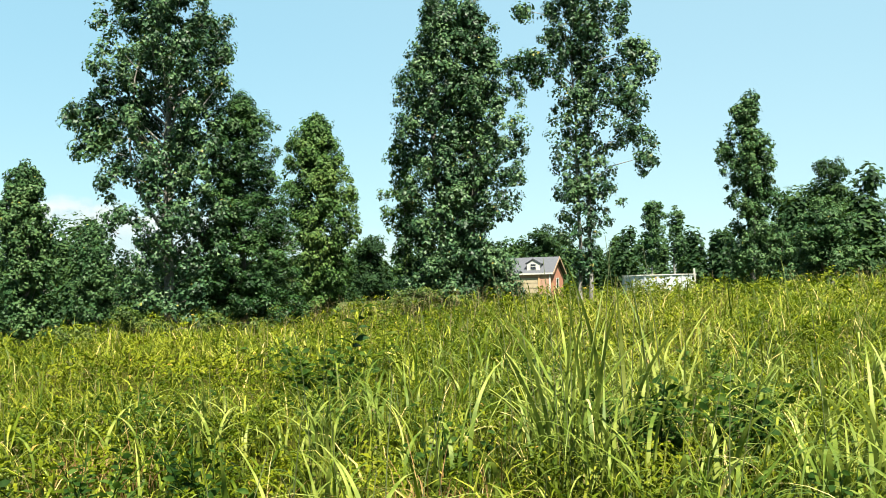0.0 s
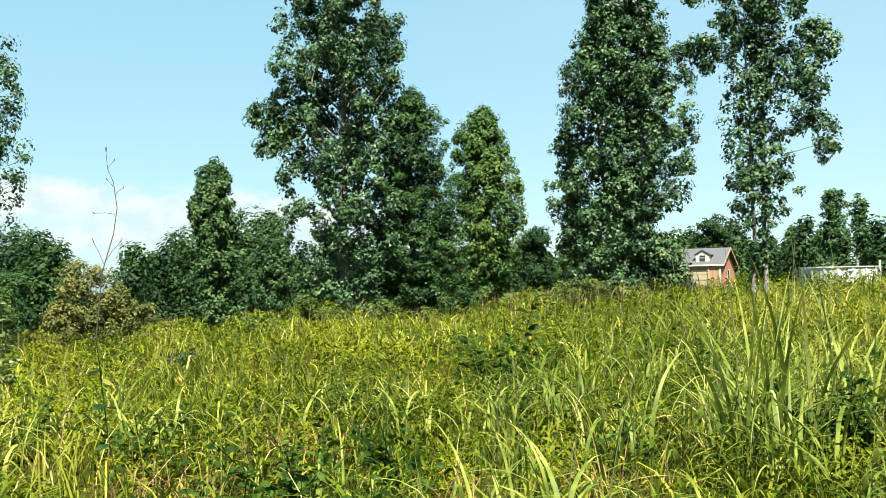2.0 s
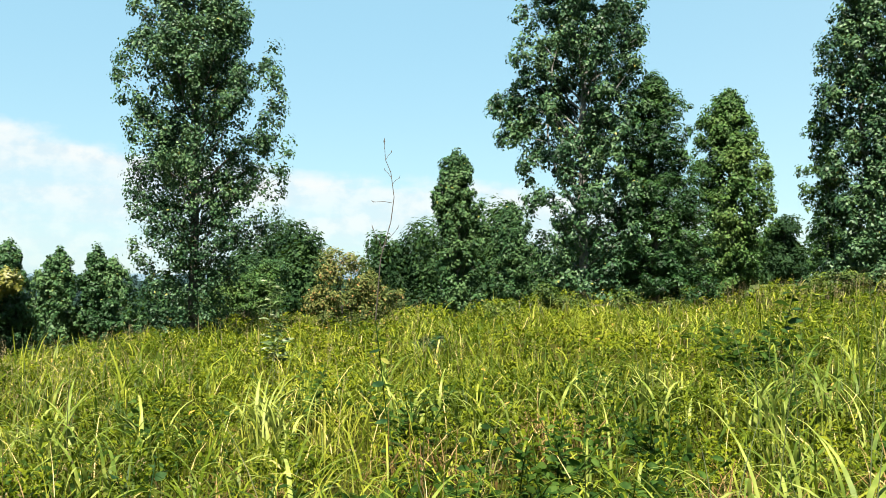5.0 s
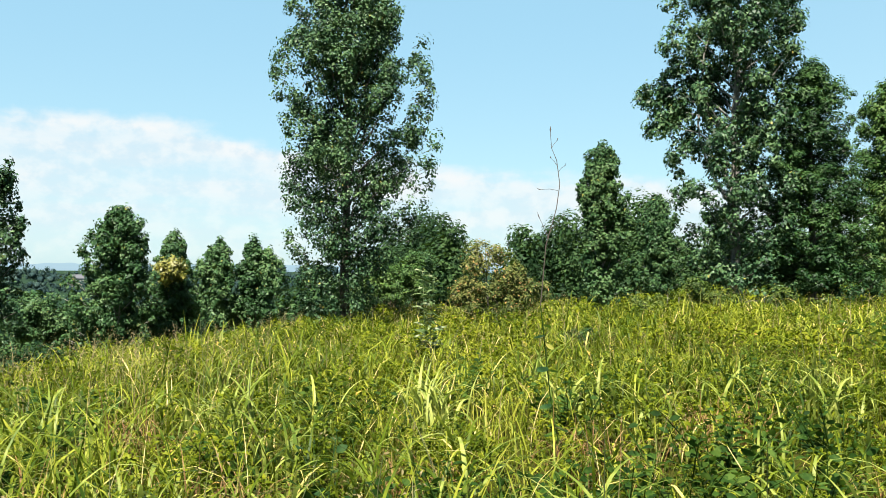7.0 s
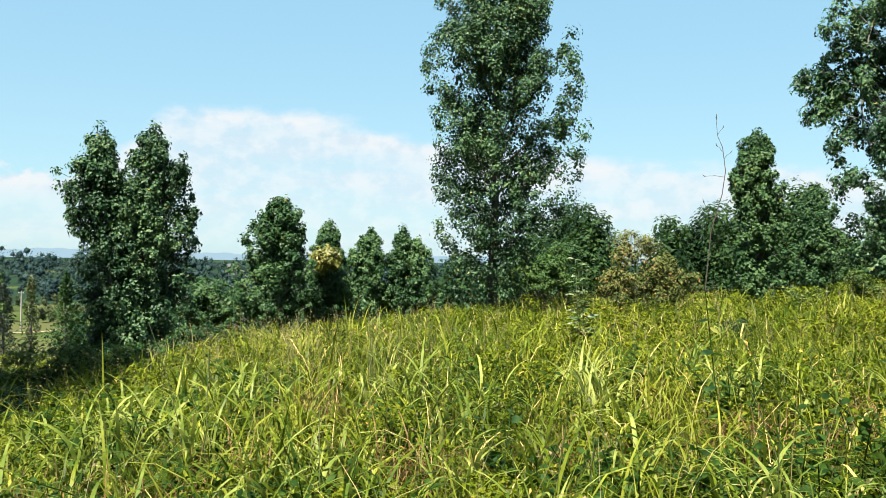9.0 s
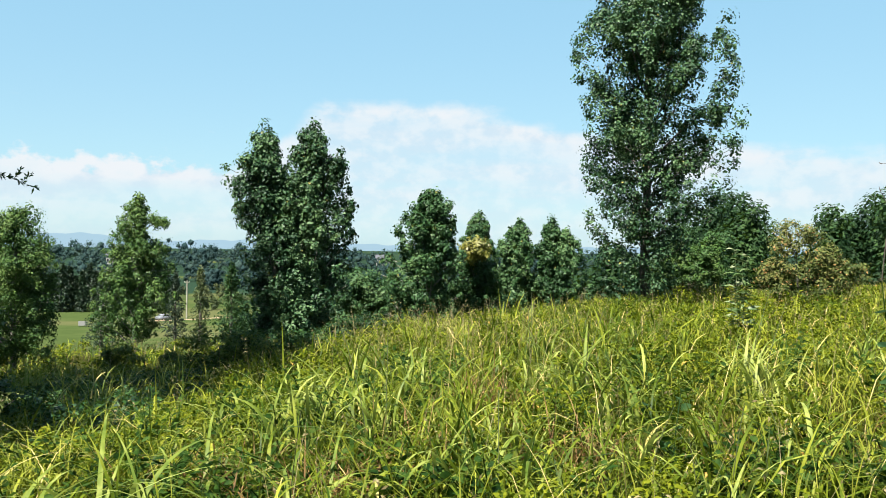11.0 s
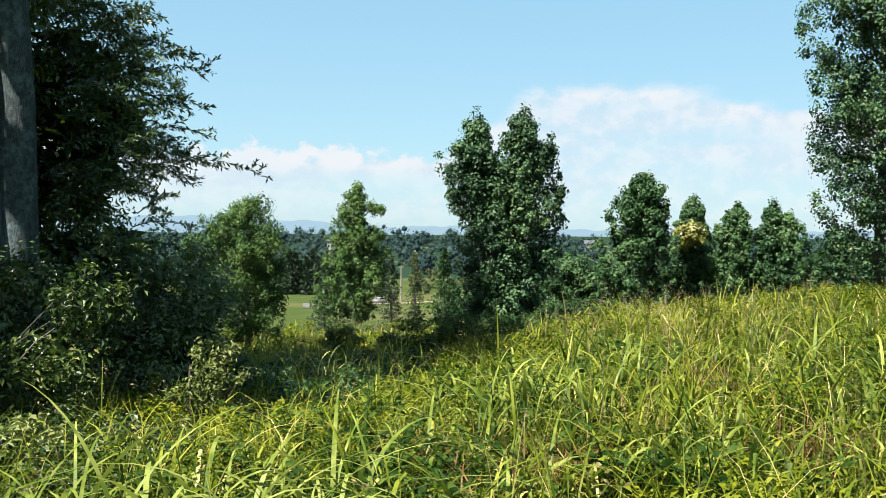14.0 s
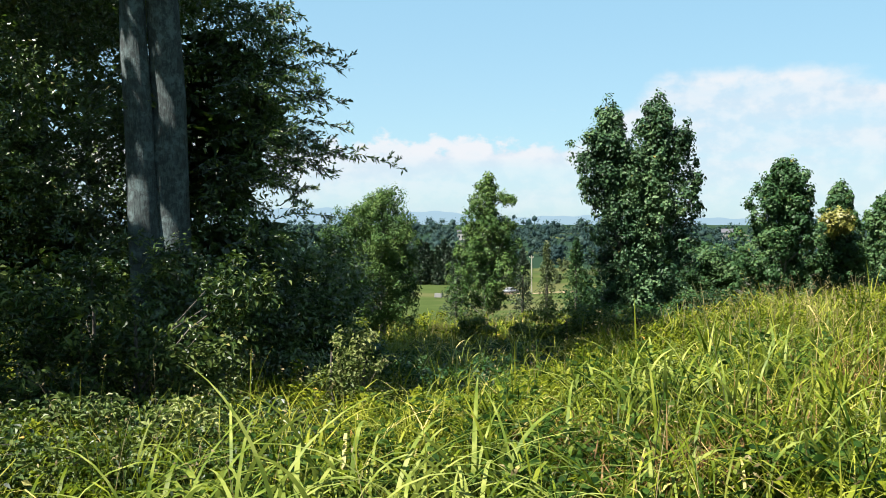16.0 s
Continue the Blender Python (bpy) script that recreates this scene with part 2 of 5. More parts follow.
FROND = foliage("pale_frond", (0.060, 0.120, 0.030), (0.200, 0.270, 0.110), (0.540, 0.580, 0.360), 0.2, 0.5, None, 0, 1.5, 0.2)
STEM = plain("grass_stem", (0.060, 0.075, 0.022), 0.6, 0, 0.35, 6.0)
STALK = plain("dead_stalk", (0.055, 0.042, 0.033), 0.9)

# ---- ground ----
# heights by bearing (rows) and distance (columns)
BEARING = (-130, -79, -60, -45, -38, -30, -17, -4, 2, 8, 14, 22, 45, 100, 230)
REACH = (0, 8, 16, 25, 42, 60, 90, 140, 220, 300, 800, 1500, 4600)
RISE_BEHIND = (0, .1, .3, .6, 1.1, 1.5, 2.2, 3, 3, 3, 3, 2, 0)
RISE_WOODS = (0, .1, .3, .6, 1.1, 1.5, 2, 2.5, 3, 3, 3, 2, 0)
RISE_HOUSE = (0, .05, .2, .4, .75, .85, .9, 1.2, 2, 2, 2, 1, 0)
RISE_TREES = (0, 0, .15, .35, .5, .6, .6, .4, 0, 0, 0, -1, -2)
LEVEL = (0, 0, .1, .3, .4, .4, .2, -1, -2, -2, -2, -3, -5)
CREST = (0, 0, 0, .05, -.1, -.5, -1, -2, -4, -5, -5, -8, -9)
FALL_EAST = (0, 0, -.05, -.15, -.6, -1.4, -3, -6, -9, -11, -8, -12, -12)
FALL_AHEAD = (0, 0, -.25, -.7, -2, -3.4, -6, -10, -13, -15, -9, -13, -13)
FALL_NORTH = (0, -.05, -.4, -1.05, -2.4, -4, -7, -11.5, -14.5, -16, -9, -13, -13)
SLOPE_A = (0, -.15, -.9, -1.7, -2.9, -4.5, -7.5, -12, -15.2, -16, -9, -13, -13)
SLOPE_B = (0, -.35, -1.4, -2.2, -3.2, -4.7, -7.7, -12.3, -15.4, -16, -9, -13, -13)
SLOPE_OAK = (0, -.4, -1.5, -2.3, -3.3, -4.7, -7.7, -12.3, -15.4, -16, -9, -13, -13)
SLOPE_WEST = (0, -.4, -1.4, -2.2, -3.3, -4.7, -7.7, -12.3, -15.4, -16, -9, -13, -13)
FALL_WEST = (0, -.2, -.8, -1.5, -3, -4, -6, -9, -11, -12, -9, -13, -13)
HEIGHTS = (RISE_BEHIND, RISE_WOODS, RISE_HOUSE, RISE_TREES, LEVEL, CREST, FALL_EAST, FALL_AHEAD, FALL_NORTH, SLOPE_A, SLOPE_B, SLOPE_OAK, SLOPE_WEST, FALL_WEST, RISE_BEHIND)


def ease(v, xs, table):
    """Smooth table lookup along the last axis (Catmull-Rom in the index)."""
    xs = np.asarray(xs, float)
    i = np.clip(np.searchsorted(xs, v, side="right") - 1, 0, len(xs) - 2)
    f = np.clip((v - xs[i]) / (xs[i + 1] - xs[i]), 0, 1)
    return i, f * f * (3 - 2 * f) * 0.45 + f * 0.55


def ground(x, y):
    x, y = np.asarray(x, float), np.asarray(y, float)
    T = np.array(HEIGHTS)
    az = np.degrees(np.arctan2(-x, y))
    az = np.where(az < -130, az + 360, az)
    i, f = ease(az, BEARING, T)
    j, g = ease(np.hypot(x, y), REACH, T)
    h = (T[i, j] * (1 - g) + T[i, j + 1] * g) * (1 - f) + (T[i + 1, j] * (1 - g) + T[i + 1, j + 1] * g) * f
    return h + 0.05 * np.sin(x * 0.9 + 1.3) * np.sin(y * 0.8) + 0.03 * np.sin(x * 2.1) * np.cos(y * 1.9 + 0.5)


def raw_mesh(name, co, faces, smooth=True):
    """A mesh from arrays of corners and faces (all with the same number of corners)."""
    co, faces = np.asarray(co, np.float32), np.asarray(faces, np.int32)
    me = bpy.data.meshes.new(name)
    me.vertices.add(len(co))
    me.vertices.foreach_set("co", co.ravel())
    me.loops.add(faces.size)
    me.loops.foreach_set("vertex_index", faces.ravel())
    me.polygons.add(len(faces))
    me.polygons.foreach_set("loop_start", np.arange(0, faces.size, faces.shape[1], dtype=np.int32))
    me.polygons.foreach_set("use_smooth", np.full(len(faces), smooth))
    me.update(calc_edges=True)
    return me


def piece(name, co, faces, mat, parent=None, label="", smooth=True):
    ob = new(name, raw_mesh(name, co, faces, smooth))
    ob.data.materials.append(mat)
    if parent is not None:
        ob.parent = parent
    return tagged(ob, label) if label else ob


def part(name, bm, mat, parent=None, label="", smooth=False):
    me = bpy.data.meshes.new(name)
    bmesh.ops.recalc_face_normals(bm, faces=bm.faces)
    bm.to_mesh(me)
    bm.free()
    me.materials.append(mat)
    if smooth:
        for p in me.polygons:
            p.use_smooth = True
    ob = new(name, me)
    if parent is not None:
        ob.parent = parent
    return tagged(ob, label) if label else ob


def ground_sheet():
    az = np.radians(np.arange(0, 360, 2.0))
    rad = np.concatenate([[0.02], np.arange(1, 30, 1.0), np.geomspace(30, 4600, 70)])
    A, D = np.meshgrid(az, rad)
    x, y = -np.sin(A) * D, np.cos(A) * D
    co = np.stack([x, y, ground(x, y)], -1).reshape(-1, 3)
    n, k = len(az), len(rad)
    i, j = np.meshgrid(np.arange(k - 1), np.arange(n), indexing="ij")
    f = np.stack([i * n + j, i * n + (j + 1) % n, (i + 1) * n + (j + 1) % n, (i + 1) * n + j], -1).reshape(-1, 4)[:, ::-1]
    ob = piece("ground", co, f, SOIL)
    tagged(ob, "gently sloping meadow soil that falls to a green pasture valley", "ground", kind="structure")


ground_sheet()


# ---- plant kit ----
def unit(v):
    return v / np.maximum(np.linalg.norm(v, axis=-1, keepdims=True), 1e-9)


def leaves(rng, at, size, wide=0.6, up=0.5, fold=0.18, droop=0.25, out=None, small=False):
    """One folded, pointed leaf at each place: corners and faces."""
    n = len(at)
    nrm = rng.normal(size=(n, 3))
    nrm[:, 2] = np.abs(nrm[:, 2]) + up
    if out is not None:
        nrm = 0.7 * nrm + out
    nrm = unit(nrm)
    d = rng.normal(size=(n, 3))
    d[:, 2] -= droop
    d = unit(d - nrm * (d * nrm).sum(1, keepdims=True))
    s = np.cross(nrm, d)
    L = (size * rng.uniform(0.65, 1.3, n))[:, None] if np.ndim(size) == 0 else (size * rng.uniform(0.7, 1.25, n))[:, None]
    W = L * wide * 0.5
    if small:
        skew = rng.uniform(-0.2, 0.3, (n, 1))
        co = np.stack([at + s * W + d * L * skew, at + d * L, at - s * W + d * L * (0.3 - skew)], 1).reshape(-1, 3)
        return co, np.arange(n * 3).reshape(n, 3)
    mid = at + d * L * 0.45 + nrm * L * fold
    tip = at + d * L - nrm * L * 0.08
    co = np.stack([at, mid + s * W, tip, mid - s * W], 1).reshape(-1, 3)
    f = np.arange(n * 4).reshape(n, 4)
    return co, f


def tube(path, radii, sides=6):
    path, radii = np.asarray(path, float), np.asarray(radii, float)
    t = unit(np.gradient(path, axis=0))
    ref = np.where(np.abs(t[:, 2:3]) > 0.9, np.array([[1.0, 0, 0]]), np.array([[0, 0, 1.0]]))
    a = unit(np.cross(t, ref))
    b = np.cross(t, a)
    ang = np.arange(sides) * 2 * np.pi / sides
    ring = path[:, None] + radii[:, None, None] * (a[:, None] * np.cos(ang)[:, None] + b[:, None] * np.sin(ang)[:, None])
    n = len(path)
    i, j = np.meshgrid(np.arange(n - 1), np.arange(sides), indexing="ij")
    f = np.stack([i * sides + j, i * sides + (j + 1) % sides, (i + 1) * sides + (j + 1) % sides, (i + 1) * sides + j], -1).reshape(-1, 4)
    return ring.reshape(-1, 3), f


def join(parts):
    co, fa, k = [], [], 0
    for c, f in parts:
        co.append(c)
        fa.append(f + k)
        k += len(c)
    return np.concatenate(co), np.concatenate(fa)


def frame_at(x, y):
    d = unit(np.array([x, y, 0.0]))
    return np.array([d[1], -d[0], 0.0]), d


def spray(root, rng, p0, p1, leaf, leaf_mat, bark_mat):
    """A thin outer branch with side twigs, narrow leaves set along them."""
    U = np.array([0, 0, 1.0])
    size = np.linalg.norm(p1 - p0)
    t = np.linspace(0, 1, 7)[:, None]
    main = p0 + (p1 - p0) * t + U * (0.10 * size * np.sin(np.pi * t) - 0.05 * size * t ** 3) + np.cumsum(rng.normal(0, 0.012, (7, 3)), 0)
    lines = [main]
    for k in range(int(4 + size * 5)):
        q = rng.uniform(0.05, 0.92)
        b = np.array([np.interp(q, t[:, 0], main[:, c]) for c in range(3)])
        d = unit(unit(p1 - p0) * 0.9 + rng.normal(0, 0.55, 3) + U * 0.12) * rng.uniform(0.14, 0.36)
        s = np.linspace(0, 1, 4)[:, None]
        lines.append(b + d * s - U * 0.10 * np.linalg.norm(d) * s ** 2)
    wood = [tube(q, np.linspace(0.008 if k == 0 else 0.004, 0.0015, len(q)), 4) for k, q in enumerate(lines)]
    br = piece("branch", *join(wood), bark_mat, root)
    at, d = [], []
    for k, q in enumerate(lines):
        n = int(np.linalg.norm(q[-1] - q[0]) / 0.016) + 5
        f = rng.uniform(0.15 if k else 0.02, 1, n)
        s = np.linspace(0, 1, len(q))
        at.append(np.stack([np.interp(f, s, q[:, c]) for c in range(3)], 1))
        d.append(np.repeat(unit(q[-1] - q[0])[None], n, 0))
    at, d = np.concatenate(at), np.concatenate(d)
    d = unit(d * 0.8 + rng.normal(0, 0.55, d.shape))
    n = unit(np.cross(d, rng.normal(size=d.shape)) + U * 0.4)
    s = unit(np.cross(n, d))
    L = (leaf * 0.9 * rng.uniform(0.6, 1.15, len(at)))[:, None]
    co = np.stack([at, at + d * L * 0.5 + s * L * 0.15, at + d * L - U * L * 0.1, at + d * L * 0.5 - s * L * 0.15], 1).reshape(-1, 3)
    piece("foliage", co, np.arange(len(co)).reshape(-1, 4), leaf_mat, br, smooth=False)


def tree(name, label, at, lobes, trunks, leaf, leaf_mat, bark_mat=None, seed=1, clump=0.32, per=34, fill=1.0, deep=0.9, wide=0.75, up=0.5,
         odd=None, group="", category="tree", droop=0.3, sides=8, twig=0.5, broad=1.1, limb=0.05, coarse=99, sprays=(), loose=1.0, fine=2.2, core=1.0, small=True):
    """A tapered trunk (or two) with limbs, and a ragged crown of leaf clumps held in lobes (across, height, half width, half height)."""
    rng = np.random.default_rng(seed)
    bark_mat = bark_mat or BARK_GREY
    x, y = at
    z = float(ground(x, y)) - 0.05
    R, D = frame_at(x, y)
    root = new(name)
    root.location = (x, y, z)
    tagged(root, label, category, group)
    U = np.array([0, 0, 1.0])
    spines = []
    for off, top, rad, *foot in trunks:
        n = 12
        h = np.linspace(0, top, n)
        bend = np.cumsum(rng.normal(0, 0.035, (n, 2)), 0) * top / 10
        lo = foot[0] if foot else off * 0.35
        path = R * (lo + (off - lo) * np.minimum(1, h / top * 1.6) + bend[:, 0])[:, None] + D * bend[:, 1][:, None] + U * h[:, None]
        r = rad * (1 - h / top) ** 0.8 + 0.012
        r[0] *= 1.3
        spines.append((path, r, h))
    limbs = [[] for _ in spines]
    pts, odd_pts, high_pts, outs, inner = [], [], [], [], []
    for li, (cx, cz, rx, rz, *back) in enumerate(lobes):
        away = back[0] if back else 0.0
        dens = back[1] if len(back) > 1 else 1.0
        rx *= broad
        area = 4 * rx * rz + 2 * rx * rx
        k = max(3, int(fill * dens * area * 0.85 / (clump * clump)))
        per_lobe = per * fine
        u = unit(rng.normal(size=(k, 3))) * (rng.uniform(0.22, 1.0, k) ** 0.55)[:, None]
        kk = int(core * dens * area * 9)
        if kk and li < coarse:
            v = unit(rng.normal(size=(kk, 3))) * (rng.uniform(0.0, 0.42, kk) ** 0.6)[:, None]
            v = R * (cx + v[:, 0] * rx)[:, None] + D * (away + v[:, 1] * rx * deep)[:, None] + U * (cz + v[:, 2] * rz)[:, None]
            inner.append(v[v[:, 2] > 0.3])
        face = R * u[:, :1] + D * u[:, 1:2] + U * u[:, 2:]
        c = R * (cx + u[:, 0] * rx)[:, None] + D * (away + u[:, 1] * rx * deep)[:, None] + U * (cz + u[:, 2] * rz)[:, None]
        face, c = face[c[:, 2] > 0.25], c[c[:, 2] > 0.25]
        k = len(c)
        # limbs: from the nearest trunk out to the lobe, and twigs to some of the clumps
        if spines:
            s = min(range(len(spines)), key=lambda q: abs(spines[q][0][-1] @ R - cx))
            path, r, h = spines[s]
            goals = [(np.mean(c, 0) if k else R * cx + U * cz, 0.5)] + [(c[q], 0.25) for q in range(k) if rng.random() < twig * 0.5]
            for g, share in goals:
                if limb <= 0 and share > 0.3:
                    continue
                out = np.hypot(g @ R - cx * 0, g @ D)
                hh = np.clip(g[2] - 0.75 * out - 0.1, 0.08 * h[-1], h[-1] * 0.97)
                b0 = np.array([np.interp(hh, h, path[:, q]) for q in range(3)])
                rr = np.interp(hh, h, r)
                m1 = b0 + (g - b0) * 0.5 + U * 0.06 * np.linalg.norm(g - b0) + rng.normal(0, 0.04, 3)
                r0 = min(max(0.006, rr * share), max(limb, 0.02) if share > 0.3 else 0.018)
                limbs[s].append(tube([b0, m1, g], [r0, r0 * 0.6, 0.004], 4))
        per_k = rng.poisson(per_lobe, k) + 3
        idx = np.repeat(np.arange(k), per_k)
        g = unit(rng.normal(size=(len(idx), 3))) * (rng.uniform(0, 1, len(idx)) ** 0.45)[:, None] * np.array([1.0, 1.0, 0.72]) * clump * loose * rng.uniform(0.7, 1.25, k)[idx][:, None]
        p = c[idx] + g
        if not (odd and li in odd[0]) and li < coarse:
            outs.append(0.55 * face[idx] + 0.9 * unit(g))
        (odd_pts if odd and li in odd[0] else high_pts if li >= coarse else pts).append(p)
    for (path, r, h), lm in zip(spines, limbs):
        co, f = join([tube(path, r, sides)] + lm)
        piece("trunk", co, f, bark_mat, root)
    if pts:
        p = np.concatenate(pts)
        co, f = leaves(rng, p, leaf * 0.76, wide * 1.1, up, droop=droop, out=np.concatenate(outs), small=small)
        piece("crown", co, f, leaf_mat, root, smooth=False)
    # oversized leaves added inside the crown to block light and darken its gaps
    if inner:
        co, f = leaves(rng, np.concatenate(inner), min(leaf * 2.0, 0.36), 0.7, 0.3)
        piece("inner_shade_crown", co, f, leaf_mat, root, smooth=False)
    if high_pts:
        co, f = leaves(rng, np.concatenate(high_pts), leaf * 2.9, wide * 1.4, up + 0.5)
        piece("shade_crown", co, f, leaf_mat, root, smooth=False)
    for a0, h0, a1, h1, away in sprays:
        p0, p1 = R * a0 + U * h0 + D * away, R * a1 + U * h1 + D * away * 0.8
        spray(root, rng, p0, p1, leaf, leaf_mat, bark_mat)
    if odd_pts:
        co, f = leaves(rng, np.concatenate(odd_pts), leaf, wide, up)
        piece("yellowed_branch", co, f, odd[1], root, "cluster of yellowed leaves", smooth=False)
    return root


def crown_points(rng, rows, spine, clump, step, deep, open_=1.0, steep=1.0, bare=0.0):
    """Limbs that climb from a trunk to the edge of a crown (height, left, right), and the places of the leaf clumps along them."""
    rows = np.array(sorted(rows))
    rows[:, 1] += 0.45 * clump
    rows[:, 2] = np.maximum(rows[:, 1] + 0.1, rows[:, 2] - 0.45 * clump)
    rows[-1, 0] -= 0.4 * clump
    lo, hi = rows[0, 0], rows[-1, 0]
    path, rad, h = spine
    across = lambda z: (np.interp(z, rows[:, 0], rows[:, 1]), np.interp(z, rows[:, 0], rows[:, 2]))

    def inside(q):
        a, b = across(q[2])
        w = max(0.12, (b - a) / 2)
        over = max(0.0, q[2] - hi) / 0.3 + max(0.0, lo - 0.3 - q[2]) / 0.3
        return math.hypot((q[0] - (a + b) / 2) / w, q[1] / (w * deep)) + over

    ragged = steep > 1.25
    limbs, clumps, ways = [], [], []
    z, turn = max(0.2, lo - 1.0), rng.uniform(0, 6.28)
    while z < hi - 0.05:
        turn += 2.4 + rng.normal(0, 0.35)
        up = steep * rng.uniform(0.55, 1.35) * (0.7 + 0.9 * (z - lo) / max(0.5, hi - lo))
        way = np.array([math.cos(turn), math.sin(turn), up])
        way /= np.linalg.norm(way)
        b = np.array([np.interp(z, h, path[:, k]) for k in range(3)])
        q, line = b.copy(), [b.copy()]
        reach = rng.uniform(0.74, 1.08) if ragged else rng.uniform(0.82, 1.02)
        for k in range(80):
            way = way + np.array([rng.normal(0, 0.05), rng.normal(0, 0.05), rng.normal(-0.004, 0.05)])
            way /= np.linalg.norm(way)
            q = q + way * 0.16
            if inside(q) > reach:
                break
            line.append(q.copy())
        z += step * rng.uniform(0.6, 1.4)
        if len(line) < 2:
            line.append(b + way * 0.15)
        line = np.array(line)
        limbs.append((line, float(np.interp(z, h, rad))))
        if rng.random() < bare:
            continue
        n = len(line)
        size = n * 0.16
        for k in range(n):
            f = (k + 0.5) / n
            if f < 0.25 and size > 0.9:
                continue
            for e in range(rng.poisson((0.55 + 0.75 * f) * 0.16 / (clump * 0.50) * open_)):
                side = unit(np.cross(way, rng.normal(size=3)))
                c = line[k] + side * clump * rng.uniform(0.2, 1.5) * (1.35 - 0.6 * f) + np.array([0, 0, 0.1 * clump])
                if inside(c) < 1.04:
                    clumps.append(c)
                    ways.append(unit(way * 0.5 + side * 0.5))
    # outermost sprays, carried on fine twigs
    for z in np.arange(lo, hi, 0.16):
        a, b = across(z)
        w = max(0.12, (b - a) / 2)
        for k in range(rng.poisson(0.42 * open_ * w / clump)):
            t = rng.uniform(0, 6.28)
            r = w * (rng.uniform(0.8, 1.1) if ragged else 1.0)
            q = np.array([(a + b) / 2 + r * math.cos(t), r * deep * math.sin(t), z + rng.normal(0, 0.1)])
            way = unit(np.array([math.cos(t), math.sin(t), 0.5]))
            clumps.append(q)
            ways.append(way)
            limbs.append((np.stack([q - way * min(0.35, 0.4 * w), q]), 0.012))
    return limbs, np.array(clumps).reshape(-1, 3), np.array(ways).reshape(-1, 3)


def grown(name, label, at, crowns, trunks, leaf, leaf_mat, bark_mat=None, seed=1, clump=0.3, per=26, step=0.2, deep=0.9, wide=0.8, open_=1.0, steep=1.0,
          odd=None, extra=(), bare=0.0, group="", lean=0.55, flat=0.62):
    """A broadleaf tree: each tapered trunk (across, top, radius, foot) carries limbs that fill its crown, hung with clumps of leaves."""
    rng = np.random.default_rng(seed)
    bark_mat = bark_mat or BARK_GREY
    x, y = at
    R, D = frame_at(x, y)
    U = np.array([0, 0, 1.0])
    root = new(name)
    root.location = (x, y, float(ground(x, y)) - 0.05)
    tagged(root, label, "tree", group)
    turned = lambda q: q[..., :1] * R + q[..., 1:2] * D + q[..., 2:] * U
    leafy, odd_leafy = [], []

    def hang(c, d, store, size=1.0):
        # a clump: leaves over a flattened shell, the lit ones facing up and out
        k = rng.poisson(per * 1.5 * size, len(c)) + 6
        i = np.repeat(np.arange(len(c)), k)
        g = unit(rng.normal(size=(len(i), 3)))
        r = clump * rng.uniform(0.7, 1.4, len(c))[i] * rng.uniform(0.1, 1, len(i)) ** 0.6
        p = c[i] + g * r[:, None] * np.array([1, 1, flat]) + d[i] * clump * 0.2
        store.append((p, 1.1 * g * np.array([1, 1, 0.8]) + 0.35 * d[i] + lean * U))

    for (off, top, radius, *foot), rows in zip(trunks, crowns):
        h = np.linspace(0, top, 14)
        bend = np.cumsum(rng.normal(0, 0.03, (14, 2)), 0) * top / 12
        lo = foot[0] if foot else off * 0.35
        path = np.stack([lo + (off - lo) * np.minimum(1, h / top * 1.6) + bend[:, 0], bend[:, 1], h], 1)
        rad = radius * (1 - h / top) ** 0.75 + 0.012
        rad[0] *= 1.35
        limbs, c, d = crown_points(rng, rows, (path, rad, h), clump, step, deep, open_, steep, bare)
        wood = [tube(turned(path), rad, 9)]
        for line, thick in limbs:
            r0 = min(0.42 * thick + 0.004, 0.012 + 0.012 * len(line) * 0.16)
            keep = line[::3] if len(line) > 4 else line[[0, -1]]
            wood.append(tube(turned(keep), np.linspace(r0, 0.004, len(keep)), 4))
        for cx, cz, rx, rz, *more in extra if rows is crowns[0] else ():
            # an outer bough with its own tuft, carried on a limb
            area = 4 * rx * rz + 2 * rx * rx
            u = unit(rng.normal(size=(max(4, int(area * 1.1 / (clump * clump))), 3))) * (rng.uniform(0.1, 1, (max(4, int(area * 1.1 / (clump * clump))), 1)) ** 0.5)
            away = more[0] if more else 0.0
            e = np.stack([cx + u[:, 0] * rx, away + u[:, 1] * rx, cz + u[:, 2] * rz], 1)
            b = np.array([np.interp(max(0.3, cz - 0.5 * abs(cx)), h, path[:, k]) for k in range(3)])
            m = np.array([cx, away, cz])
            wood.append(tube(turned(np.array([b, (b + m) / 2 + [0, 0, 0.12 * abs(cx)], m])), [0.035, 0.025, 0.006], 5))
            if odd and len(more) > 1:
                hang(e, u, odd_leafy)
            else:
                c, d = np.concatenate([c, e]), np.concatenate([d, u])
        piece("trunk", *join(wood), bark_mat, root)
        hang(c, d, leafy)
    for store, nm, mt, lb in ((leafy, "crown", leaf_mat, ""), (odd_leafy, "yellowed_branch", odd, "cluster of yellowed leaves")):
        if not store:
            continue
        p, o = np.concatenate([q[0] for q in store]), np.concatenate([q[1] for q in store])
        n = len(p)
        nrm = unit(o + rng.normal(0, 0.34, (n, 3)))
        tip = rng.normal(size=(n, 3)) + np.array([0, 0, -0.35])
        tip = unit(tip - nrm * (tip * nrm).sum(1, keepdims=True))
        s = np.cross(nrm, tip)
        L = (leaf * 0.8 * rng.uniform(0.65, 1.25, n))[:, None]
        W = L * wide * 0.5
        if math.hypot(x, y) > 34:
            k = rng.uniform(-0.2, 0.3, (n, 1))
